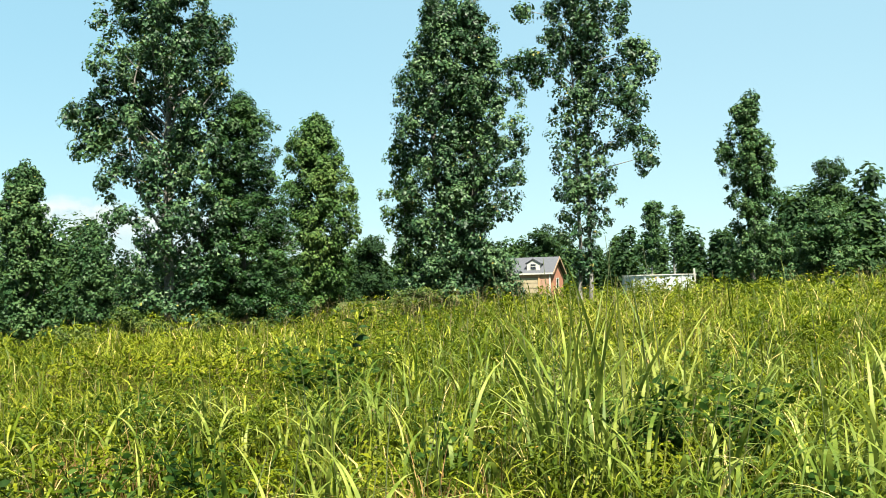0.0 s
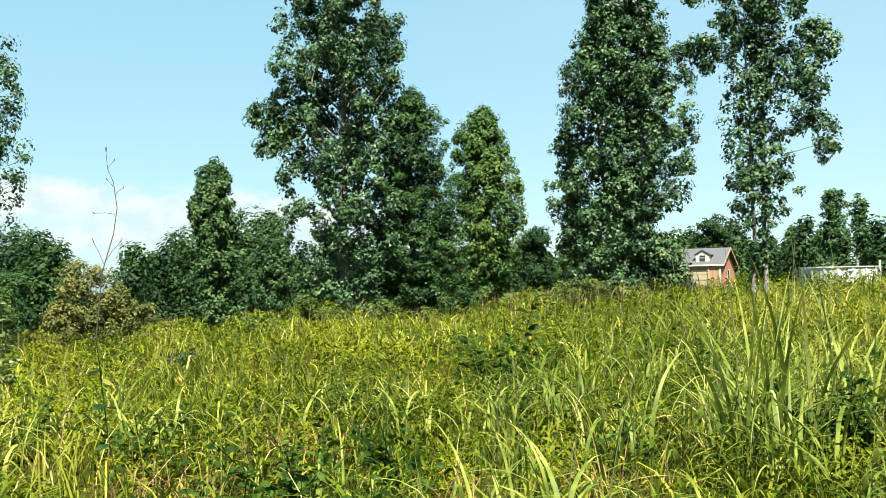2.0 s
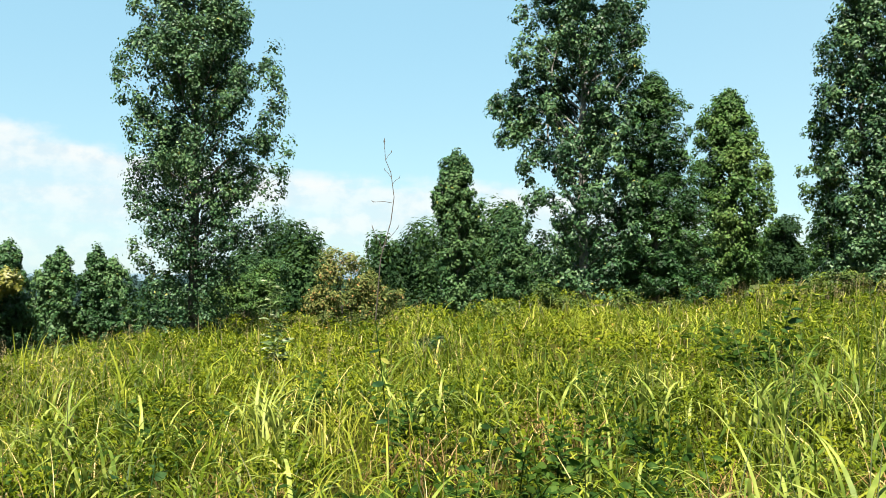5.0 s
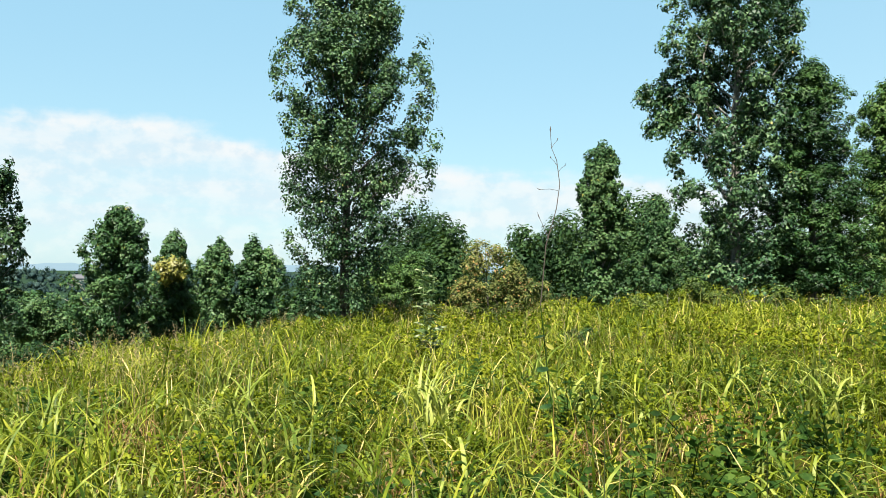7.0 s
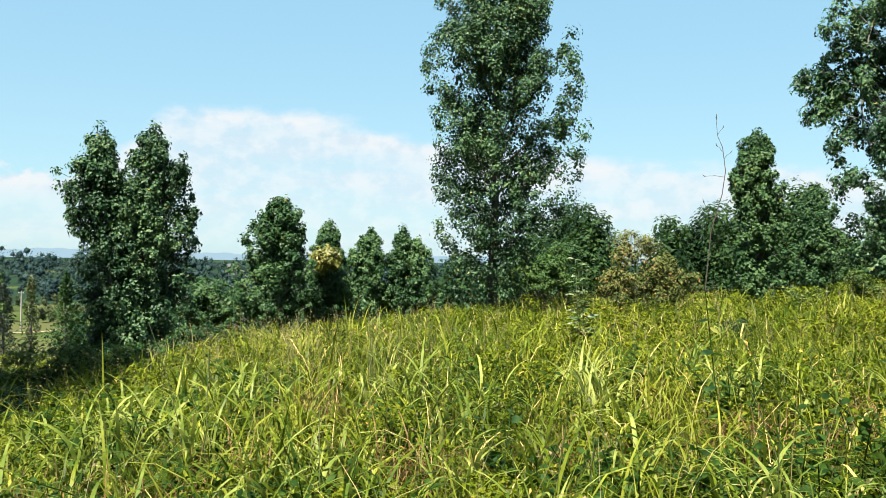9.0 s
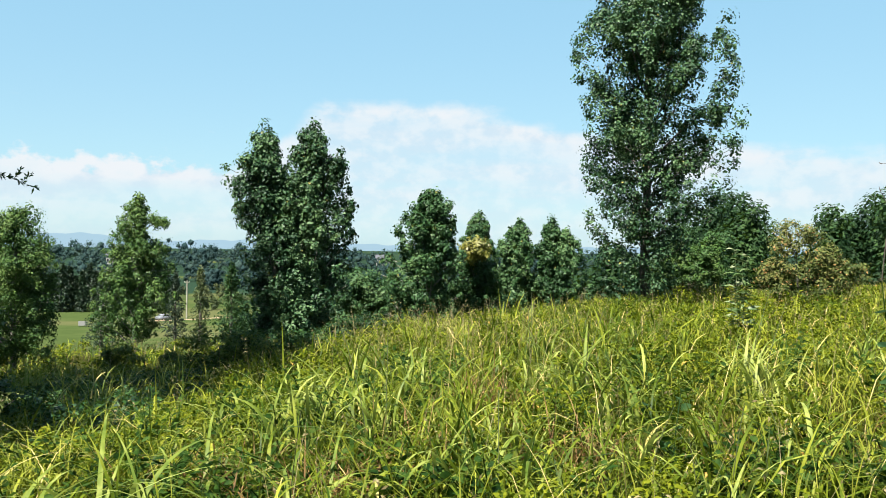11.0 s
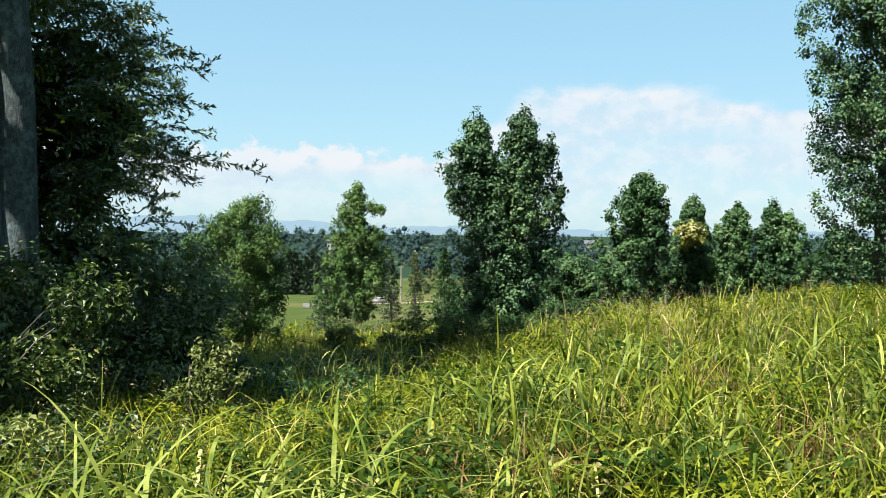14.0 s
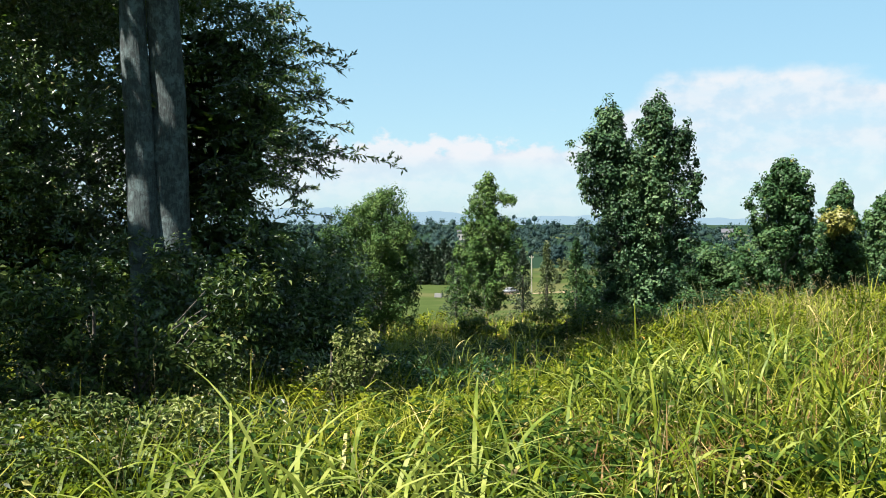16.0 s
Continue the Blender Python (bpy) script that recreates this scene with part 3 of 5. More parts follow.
            co = np.stack([p + s * W * 1.25 + tip * L * (k - 0.3), p + tip * L * 0.75, p - s * W * 1.25 - tip * L * (k + 0.1)], 1).reshape(-1, 3)
        else:
            co = np.stack([p - tip * L * 0.35, p + s * W + nrm * L * 0.08, p + tip * L * 0.65 - nrm * L * 0.1, p - s * W + nrm * L * 0.08], 1).reshape(-1, 3)
        f = np.arange(len(co)).reshape(n, -1)
        piece(nm, turned(co), f, mt, root, lb, smooth=False)
    return root


def conifer(label, at, height, half, mat, seed, leaf=0.14, n=None, trunk=0.09):
    """A narrow evergreen: whorls of drooping boughs."""
    rng = np.random.default_rng(seed)
    x, y = at
    root = new("conifer")
    root.location = (x, y, float(ground(x, y)) - 0.05)
    tagged(root, label, "conifer")
    h = np.linspace(0, height, 8)
    piece("trunk", *tube(np.stack([0 * h, 0 * h, h], 1), trunk * (1 - h / height) + 0.01, 6), BARK_DARK, root)
    k = n or int(1500 * height * half / (leaf / 0.14) ** 2 * 0.35)
    t = rng.uniform(0.04, 1, k) ** 0.85
    tier = 0.75 + 0.25 * np.sin(t * height * 7 + rng.uniform(0, 6))
    rr = half * (1 - t) ** 0.8 * tier * np.sqrt(rng.uniform(0.15, 1, k)) + 0.04
    a = rng.uniform(0, 2 * np.pi, k)
    lump = 1 + 0.22 * np.sin(3 * a + t * 9) + 0.1 * np.sin(7 * a + 13 * t)
    p = np.stack([np.cos(a) * rr * lump, np.sin(a) * rr * lump, t * height - rr * 0.25 + rng.normal(0, 0.08, k)], 1)
    co, f = leaves(rng, p, leaf, 0.45, 0.8, droop=0.5)
    piece("crown", co, f, mat, root, smooth=False)
    return root


def bush(label, at, lobes, leaf, mat, seed, per=36, clump=0.22, name="shrub", fill=1.0, wide=0.6, group="", deep=0.9, small=True, fine=2.2, core=1.0):
    return tree(name, label, at, lobes, [(-0.15, max(l[1] for l in lobes) * 0.9, 0.02), (0.2, max(l[1] for l in lobes) * 0.8, 0.02)],
                leaf, mat, BARK_DARK, seed, clump, per, fill, deep, wide, 0.6, group=group, category="shrub", sides=5, small=small, fine=fine, core=core)


def spot(az, d):
    return (-math.sin(radians(az)) * d, math.cos(radians(az)) * d)


# ---- trees of the meadow, right to left as one turns ----
# crowns are given as (height, left edge, right edge)
grown("tree", "tall slender young tree with thin open crown at meadow's edge", (48.87, 14.81),
      [[(10.75, .3, .95), (9.9, -.7, .84), (8.74, -.9, .65), (7.84, -1.5, 1.5), (6.36, -1.35, 1.5), (5.3, -1.0, 1.7), (3.7, -1.1, 1.8), (2.2, -1.34, 2.2), (1.0, -1.16, 2.1)]],
      [(0.3, 10.6, 0.13)], 0.164, LEAF_GUM, seed=11, clump=0.24, per=20, step=0.15, open_=1.1, flat=1.0, lean=0.4)
tree("tree", "rounded green tree with dense low crown before the woods", (55.6, 12.71), [(.07, 3.71, 1.6, 1.45), (0, 1.96, 1.75, 1.35)], [(0, 4.4, 0.13)], 0.22, LEAF_GUM, seed=12, clump=0.4, per=26)
tree("tree", "tall dark green tree with tufted top before the woods", (59.6, 13.18), [(.2, 7.08, .9, .7), (.21, 5.7, 1.1, 1.05), (.1, 2.97, 1.05, 2.1)], [(0, 7.2, 0.14)], 0.22, LEAF_FAR, seed=13, clump=0.4, per=26)
tree("tree", "thin twin-topped tree beside the white pool", (84.5, 34.6), [(.14, 7.5, 1.0, 1.15), (.04, 4.8, 1.3, 2.4)], [(0, 8.1, 0.12)], 0.3, LEAF_GUM, seed=14, clump=0.42, per=22)
tree("tree", "thin pointed tree beside the white pool", (86.2, 33.0), [(.1, 6.7, .8, 1.3), (.3, 4.2, .8, 2.1)], [(0, 7.4, 0.12)], 0.3, LEAF_GUM, seed=15, clump=0.42, per=22)
grown("tree", "tall open tree with twin pale trunks and drooping side branch", (38.62, 19.11),
      [[(15.6, -.9, .3), (14.2, -1.45, .8), (12.1, -1.85, .9), (10.8, -1.3, .8), (9.0, -1.3, .7), (7.7, -1.5, .6), (6.4, -1.5, .5), (5.1, -1.4, .6), (4.1, -1.2, .5), (3.0, -.9, .3), (1.7, -.66, .2)],
       [(15.9, .2, 1.4), (14.2, -.3, 2.2), (12.1, -.2, 2.5), (10.8, .1, 2.95), (9.0, .1, 2.75), (7.7, .1, 2.0), (6.4, 0, 1.35), (5.1, 0, 1.9), (4.1, -.1, 1.5), (3.0, -.2, .8), (1.7, -.3, .4)]],
      [(-.3, 14.4, 0.085, -.25), (.35, 15.3, 0.09, .2)], 0.19, LEAF_POPLAR, seed=16, clump=0.34, per=20, flat=0.95, lean=0.4, step=0.26, open_=0.85, steep=1.0,
      extra=((-2.45, 13.95, .55, .28), (-2.3, 11.5, .9, .5), (-1.9, 10.9, .5, .4), (2.9, 6.9, .4, 1.0), (2.6, 7.9, .5, .5), (3.0, 11.2, .45, .6), (2.5, 11.8, .6, .5), (2.3, 9.6, .6, .9)))
grown("tree", "tall dense broadleaf tree with twin trunks and dark lower crown", (35.72, 24.1),
      [[(15.7, -.9, .1), (14.6, -1.3, .5), (13.0, -1.7, .7), (11.9, -2.2, .8), (10.6, -2.7, .9), (9.3, -2.8, 1.0), (6.0, -2.65, .9), (4.6, -2.6, .9), (3.3, -2.8, .8), (1.1, -2.5, .7)],
       [(14.9, .5, 1.0), (13.8, -.2, 1.5), (13.0, -.2, 2.1), (11.9, -.3, 2.6), (10.6, -.3, 3.0), (9.3, -.3, 3.4), (8.0, -.3, 3.4), (6.0, -.4, 3.2), (4.6, -.4, 2.75), (3.3, -.4, 2.4), (1.1, -.4, 1.8)]],
      [(-.75, 15.4, 0.17, -.5), (1.0, 14.6, 0.16, .6)], 0.167, LEAF_POPLAR, seed=17, clump=0.32, per=25, flat=0.95, lean=0.4, step=0.153, open_=1.0, steep=1.15,
      extra=((1.5, 2.2, 1.0, .9), (2.1, 1.2, .8, .7), (-1.6, 1.3, 1.0, .7), (.1, 1.0, 1.1, .6)))
grown("tree", "small slender tree with light crown beside a taller one", (35.08, 26.7),
      [[(8.5, -.4, .3), (7.7, -.8, .6), (6.9, -1.0, .7), (5.6, -1.25, .7), (4.7, -.9, .7), (3.5, -.7, .5), (1.6, -.6, .4)]], [(0, 8.2, 0.09)], 0.140, LEAF_LIGHT, seed=18, clump=0.22, per=18, flat=1.10, lean=0.4, step=0.180, open_=0.9)
grown("tree", "dense conical green tree with sunlit top", (31.72, 29.14),
      [[(9.46, -.2, .3), (8.9, -.65, .75), (8.2, -1.2, 1.0), (7.2, -1.45, 1.4), (5.9, -1.6, 1.9), (4.3, -1.5, 2.05), (3.4, -1.45, 1.95), (1.2, -1.3, 1.3), (.6, -1.2, 1.2)]], [(0.05, 9.2, 0.14)],
      0.140, LEAF_LIGHT, seed=19, clump=0.24, per=24, flat=1.10, lean=0.4, step=0.107, open_=1.5, steep=0.8)
grown("tree", "dark green maple with layered feathery boughs", (23.98, 25.56),
      [[(8.8, -.35, .35), (8.0, -1.05, 1.0), (7.6, -1.3, 1.4), (6.0, -1.5, 1.3), (5.0, -1.65, 1.5), (4.0, -1.8, 1.85), (2.95, -1.9, 2.05), (1.0, -1.9, 2.2), (.6, -1.8, 2.1)]],
      [(0, 8.5, 0.14)], 0.128, LEAF_MAPLE_SHADE, BARK_DARK, seed=20, clump=0.28, per=32, step=0.117, open_=2.1, steep=0.45, wide=0.6, lean=1.0)
grown("tree", "very tall broadleaf tree with open ragged crown and pale trunk", (21.42, 26.43),
      [[(13.9, -1.0, .9), (12.9, -1.9, 1.6), (11.8, -2.4, 1.95), (10.6, -2.45, 2.3), (9.8, -2.7, 2.2), (8.8, -2.7, 2.1), (8.1, -2.7, 2.1), (7.4, -2.4, 2.0), (6.0, -2.2, 2.0), (5.5, -2.3, 2.0), (3.9, -2.2, 2.0), (2.9, -1.8, 2.0), (1.0, -1.5, 1.9), (.6, -1.4, 1.8)]],
      [(0.05, 13.4, 0.18)], 0.148, LEAF_POPLAR, seed=21, clump=0.32, per=29, flat=0.90, lean=0.4, step=0.144, open_=0.82, extra=((-2.75, 7.7, .65, .55), (-2.55, 6.6, .6, .45), (-2.1, 7.1, .6, .6)))
grown("tree", "medium green tree with knobbly narrow crown", (19.12, 31.63),
      [[(6.75, -.05, .25), (6.3, -.5, .65), (5.4, -.8, .85), (4.7, -.9, 1.15), (3.7, -.75, 1.2), (2.4, -.7, 1.25), (.9, -.6, 1.1)]], [(0.1, 6.6, 0.1)], 0.133, LEAF_GUM, seed=22, clump=0.17, per=18, step=0.095, open_=1.05, steep=1.6, flat=1.2, lean=0.3)
grown("tree", "low rounded green tree at meadow's edge", (26.06, 37.89),
      [[(5.2, -.2, .35), (4.5, -.7, .9), (3.35, -.95, 1.4), (1.95, -.95, 1.6), (.6, -.8, 1.5)]], [(0.1, 5.0, 0.1)], 0.140, LEAF_GUM, seed=23, clump=0.22, per=22, step=0.095, open_=1.05, steep=1.6, flat=1.2, lean=0.3)
grown("tree", "tall slender broadleaf tree with straight dark trunk alone in meadow", (7.96, 28.55),
      [[(12.3, -0.66, 0.59), (11.4, -1.50, 1.38), (10.5, -1.88, 1.77), (9.6, -1.88, 1.97), (9.1, -2.21, 2.57), (8.0, -2.35, 2.71), (6.85, -2.02, 2.71), (6.1, -1.93, 3.01), (5.5, -1.93, 2.76), (4.1, -1.88, 2.81), (3.3, -1.83, 2.66), (2.8, -1.79, 1.92), (2.1, -1.60, 1.38), (1.2, -1.32, 0.99), (.6, -1.13, 0.78)]],
      [(0, 12.0, 0.15)], 0.125, LEAF_POPLAR, BARK_DARK, seed=24, clump=0.28, per=26, step=0.128, open_=1.15, steep=1.1, deep=0.85, flat=0.95, lean=0.4)
grown("tree", "small green tree at meadow's edge with rounded crown", (1.39, 34.59),
      [[(5.45, -.1, .3), (5.0, -.6, .9), (4.4, -1.05, 1.0), (3.8, -1.3, 1.15), (2.95, -1.7, 1.45), (1.4, -1.8, 1.6), (.4, -1.7, 1.5)]], [(0.1, 5.2, 0.1)], 0.125, LEAF_GUM, seed=25, clump=0.16, per=18, step=0.095, open_=1.05, steep=1.6, flat=1.2, lean=0.3)
grown("tree", "small green tree with one yellowed branch", (3.51, 37.46),
      [[(4.85, .05, .2), (4.4, -.35, .5), (3.7, -.7, .8), (2.8, -.95, 1.05), (1.5, -1.1, 1.2), (.4, -1.0, 1.1)]], [(0.05, 4.6, 0.08)], 0.125, LEAF_GUM, seed=26, clump=0.15, per=17, step=0.095, open_=1.05, steep=1.6, flat=1.2, lean=0.3,
      extra=((0.0, 3.25, .58, .46, -1.2, 1),), odd=LEAF_YELLOW)
grown("tree", "small round-topped green tree in a row", (5.59, 40.25),
      [[(4.5, .05, .25), (4.0, -.45, .75), (3.25, -.9, 1.05), (2.0, -1.1, 1.25), (.4, -1.05, 1.2)]], [(0.1, 4.3, 0.08)], 0.133, LEAF_GUM, seed=27, clump=0.16, per=17, step=0.095, open_=1.05, steep=1.6, flat=1.2, lean=0.3)
grown("tree", "small double-topped green tree in a row", (7.28, 39.98),
      [[(4.3, -.3, 0), (3.75, -.6, .3), (3.2, -.8, .5), (1.95, -.95, .6), (.4, -.9, .6)], [(3.85, .35, .6), (3.5, .1, .8), (3.2, 0, 1.2), (1.95, 0, 1.6), (.4, 0, 1.5)]],
      [(-.2, 4.1, 0.08), (.5, 3.8, 0.07)], 0.133, LEAF_GUM, seed=28, clump=0.16, per=17, step=0.095, open_=1.05, steep=1.6, flat=1.2, lean=0.3)
grown("tree", "twin-topped green tree with heart-shaped crown on the slope", (-2.83, 27.01),
      [[(6.65, -1.05, -.75), (6.35, -1.5, -.5), (5.7, -1.95, -.2), (5.1, -2.05, -.05), (4.3, -1.85, .4), (3.7, -1.5, .6), (2.7, -1.4, .6), (1.6, -1.35, .6), (.5, -1.4, .5)],
       [(6.85, .2, .6), (6.5, -.1, 1.05), (5.95, -.3, 1.5), (5.0, -.45, 1.78), (4.25, -.8, 1.66), (3.45, -.9, 1.7), (2.4, -.9, 1.65), (1.4, -.9, 1.6), (.5, -.9, 1.5)]],
      [(-.85, 6.6, 0.09, -.15), (.45, 6.9, 0.1, .15)], 0.120, LEAF_POPLAR, seed=29, clump=0.17, per=20, step=0.09, open_=0.95, steep=1.5, flat=1.2, lean=0.3)
grown("tree", "pale green spreading tree below the slope", (-12.28, 30.91),
      [[(5.6, .1, .7), (5.2, -.9, 1.05), (4.6, -1.8, 1.2), (3.8, -2.4, 1.35), (2.8, -2.6, 1.45), (1.8, -2.5, 1.35), (.8, -2.2, 1.25), (.2, -1.9, 1.1)]], [(0.0, 5.4, 0.1)], 0.12, LEAF_LIGHT, seed=30, clump=0.22, per=24, step=0.09, open_=1.2, steep=0.9, flat=1.2, lean=0.3, wide=0.6)
grown("tree", "wispy-topped green tree on the lower slope", (-11.81, 43.65),
      [[(7.3, -.1, .5), (6.7, -.6, .65), (6.2, -.7, .8), (5.6, -1.0, .8), (4.8, -1.35, 1.75), (3.1, -1.7, 1.9), (2.2, -1.8, 1.7), (1.3, -1.7, 1.3), (.3, -1.6, 1.1)]],
      [(0.1, 7.1, 0.1)], 0.14, LEAF_LIGHT, seed=31, clump=0.2, per=19, step=0.10, open_=0.9, steep=1.3, flat=1.2, lean=0.3, wide=0.6, extra=((1.2, 6.15, .5, .14), (.8, 6.3, .3, .15)))

# the big oak: twin grey trunks
OAK_SIDE = [(.15, 1.6, .7, .6, -.6, 1.6), (0, .8, .9, .6, -.6, 1.6), (.4, 2.25, .45, .3, -.5, .9), (1.13, 5.1, .8, .75, .5, 1.4), (1.45, 4.54, .75, .5, .4, 1.3), (1.68, 3.94, .64, .42, .4, 1.1), (1.45, 3.4, .66, .36, .4, 1.1), (1.05, 2.94, .62, .4, .5, 1.5), (1.45, 1.88, .68, .5, .4, 2), (1.65, 1.3, .7, .45, .5, 2), (1.04, 1, .8, .6, .3, 2), (-1.16, 4.61, 1.7, 1.3, 1.9, 1.9), (-.98, 3.05, 1.5, 1, 1.8, 2.6)]
OAK_BODY = [(-1, 5.9, 1.9, .9, 1.9, 1.2), (-2.74, 4.38, 1.5, 1.5, .8, 1.3), (-2.77, 2.68, 1.5, 1.5, .6, 1.3), (.3, 3.6, 1, 1.4, 1.5, 2), (-.17, 2, 1.1, .6, 1.2, 1.6), (-.86, 1.47, 1.5, .85, .8, 1.6), (.21, 6.4, 1.9, 1.1, .9, 1.2), (.3, 1.9, .5, .3, -.5), (2.3, 2.15, .65, .42, .5, 1.5), (2.85, 1.75, .5, .35, .7, 1.3), (2.2, 1.45, .65, .4, .5, 1.6), (1.7, .7, .7, .4, .2, 1.6)]
# unseen top lobes placed for their shadow, and coarse backing that darkens gaps
OAK_SHADE_TOP = [(-1.6, 8.6, 3, 1.6, .2, .10), (-1, 11.8, 3.8, 1.9, .6, .10), (-.8, 14.6, 2.8, 1.7, .4, .14), (-2.7, 9, 2, 1.2, -2.8, .22), (1, 4.2, .9, 1.2, 1.5, .6), (.7, 2.6, 1, 1.1, 1.7, .6), (-5.6, 7.4, 1.9, 1.2, -5, .16), (-2.6, 2.6, 1.5, 1.6, 2.4, .5), (-4.2, 9.2, 2.8, 1.7, 1.6, .45), (-4.4, 6.8, 2, 1.3, -1.6, .35)]
OAK_SPRAYS = ((1.5, 4.7, 2.66, 4.87, .3), (1.5, 5.2, 2.22, 5.2, .4), (1.8, 4.5, 2.61, 4.34, .3), (1.7, 4.0, 2.54, 4.05, .3), (1.5, 3.45, 3.44, 3.55, .3), (1.7, 3.6, 2.43, 3.4, .3), (1.4, 3.3, 1.95, 3.0, .3), (1.6, 4.2, 2.35, 4.45, .5),
              (1.3, 5.4, 1.95, 5.6, .4), (1.7, 3.8, 2.3, 3.75, .5), (1.6, 4.9, 2.45, 5.05, .2), (1.5, 2.5, 2.35, 2.4, .3), (1.5, 3.7, 2.6, 3.62, .3))
rng = np.random.default_rng(404)
# leafy twigs over the face of the crown: to the right of the trunks, to their left, and low down before them
face_twigs = []
for k in range(88):
    zone = k % 4
    a0, h0 = ((rng.uniform(.55, 1.6), rng.uniform(2.3, 5.6)) if zone < 2 else (rng.uniform(-3.2, -.55), rng.uniform(1.9, 5.6)) if zone == 2 else (rng.uniform(-.9, 1.3), rng.uniform(1.1, 2.3)))
    out = rng.uniform(.35, .8) * (1 if zone < 2 or rng.random() < .5 else -1)
    near = rng.uniform(-.3, .6) if zone < 2 else rng.uniform(-.4, .9) if zone == 2 else rng.uniform(-.9, -.4)
    face_twigs.append((a0, h0, a0 + out, h0 + rng.uniform(-.15, .3), near))
tree("oak_tree", "big dark oak with twin mottled grey trunks and narrow leaves", (-7.57, 10.33),
     OAK_SIDE + OAK_BODY + OAK_SHADE_TOP,
     [(-.12, 14.0, 0.225, .06), (.14, 15.4, 0.275, .30)], 0.098, LEAF_OAK, BARK_OAK, seed=40, clump=0.24, per=22, fine=1.9, wide=0.40, fill=0.8, broad=1.0, limb=0, up=0.4, deep=0.7, sides=16, twig=0.0, coarse=25, core=0.35, loose=1.1,
     sprays=OAK_SPRAYS + tuple(face_twigs))
# mostly unseen tree, its lobes set to throw shade on the slope
tree("oak_tree", "broad oak added behind the twin-trunked one to shade the slope", (-12.9, 14.2),
     [(-.5, 3.0, 2.2, 1.6, 0, .8), (0, 5.6, 2.6, 1.8, 0, .5), (.3, 8.6, 3.3, 1.9, 0, 1), (-1.5, 10.8, 3.4, 1.9, .6, 1), (1.2, 11.2, 3.4, 1.9, -.4, 1), (.5, 13.6, 3.0, 1.7, .4, 1), (1.4, 9.0, 3.0, 1.6, 2.4, 1), (0, 8.8, 3.0, 1.6, 3.4, 1), (2.0, 12.6, 3.2, 1.5, 4.4, 1), (3.6, 12.8, 2.8, 1.4, 5.2, 1), (2.0, 15.6, 3.6, 1.6, -1.1, 1), (3.6, 15.2, 3.2, 1.5, .6, 1), (3.6, 16.8, 3.2, 1.5, 2.4, 1)],
     [(0, 16, 0.3)], 0.3, LEAF_OAK, BARK_OAK, seed=57, clump=0.5, per=18, fine=1.9, wide=0.6, twig=0.1)

# low growth about the trees
bush("broad-leaved vine thicket with glossy leaves under the oak", (-5.89, 7.23), [(1.13, 1.62, .4, .35), (.91, .95, .5, .4), (-.48, 1.45, .7, .5), (-.73, .85, .85, .4), (-.5, .41, .7, .3), (.65, .4, .8, .3), (.2, .8, .5, .4)],
     0.10, LEAF_VINE, 41, per=22, clump=0.17, wide=0.42, fill=0.7, small=False, fine=1.6, core=0.3)
bush("small pale yellow-green shrub beside the oak", (-4.43, 9.23), [(.1, 1.05, .22, .22), (.2, .8, .3, .2), (-.15, .6, .34, .22), (.2, .4, .3, .2)], 0.085, LEAF_PALE, 42, per=7, clump=0.10, wide=0.4, small=False, fine=1.3, core=0)
bush("low yellowing shrub among the grass", (-4.35, 5.95), [(.0, .5, .3, .22), (-.25, .35, .25, .2)], 0.09, LEAF_PALE, 58, per=8, clump=0.12, wide=0.4, small=False, fine=1.3, core=0)
bush("leafy green ground cover before the thicket", (-4.9, 6.3), [(-1.5, .3, .7, .3), (-.6, .38, .7, .3), (.3, .3, .7, .3), (1.0, .3, .6, .25), (-.9, .3, .8, .3, -.9), (.2, .28, .8, .28, -.9), (1.2, .25, .6, .25, -.6)], 0.085, LEAF_VINE, 59, per=20, clump=0.15, wide=0.45, small=False, fine=1.5, core=0)
# weeds and shrubs given the dark leaf to deepen the oak's shadow
bush("tall shrub beside the oak, shade put into its dark leaf", (-7.3, 14.6), [(.15, 1.0, .75, .8), (-.5, 1.5, .8, .8), (.3, 1.9, .5, .5), (-.9, 2.3, .8, .6), (-1.6, 1.4, .9, 1.0), (-.2, .5, 1.1, .5), (.75, .6, .5, .5)], 0.12, LEAF_MAPLE_SHADE, 95, per=20, clump=0.2)
bush("tall brush between the oak and the spreading tree, shade put into its leaf", (-10.2, 20.4), [(0, .8, 1.1, .8), (-1.2, 1.1, 1.1, 1.0), (.9, .6, .9, .6), (-.2, 1.7, .8, .6)], 0.13, LEAF_MAPLE_SHADE, 96, per=18, clump=0.24)
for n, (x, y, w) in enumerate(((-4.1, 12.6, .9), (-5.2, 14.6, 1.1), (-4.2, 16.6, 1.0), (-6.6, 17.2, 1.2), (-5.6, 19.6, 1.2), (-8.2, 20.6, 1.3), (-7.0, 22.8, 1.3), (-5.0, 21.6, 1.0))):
    bush("leafy weeds under the oak, shade put into their dark leaf", (x, y), [(0, .35, w, .3), (.5 * w, .5, .45 * w, .28), (-.6 * w, .45, .4 * w, .28, .4)], 0.11, LEAF_MAPLE_SHADE, 80 + n, per=9, clump=0.2, group="weeds in the shade")
bush("rusty-tinged rounded shrub in the meadow", (11.95, 26.11), [(-.45, 2.15, .45, .6), (.2, 2.35, .35, .4), (.6, 1.7, .6, .5), (1.2, 1.25, .6, .4), (-.9, 1.3, .5, .5), (.1, 1.0, 1.1, .7)], 0.11, LEAF_RUST, 43, per=24, fill=1.0)
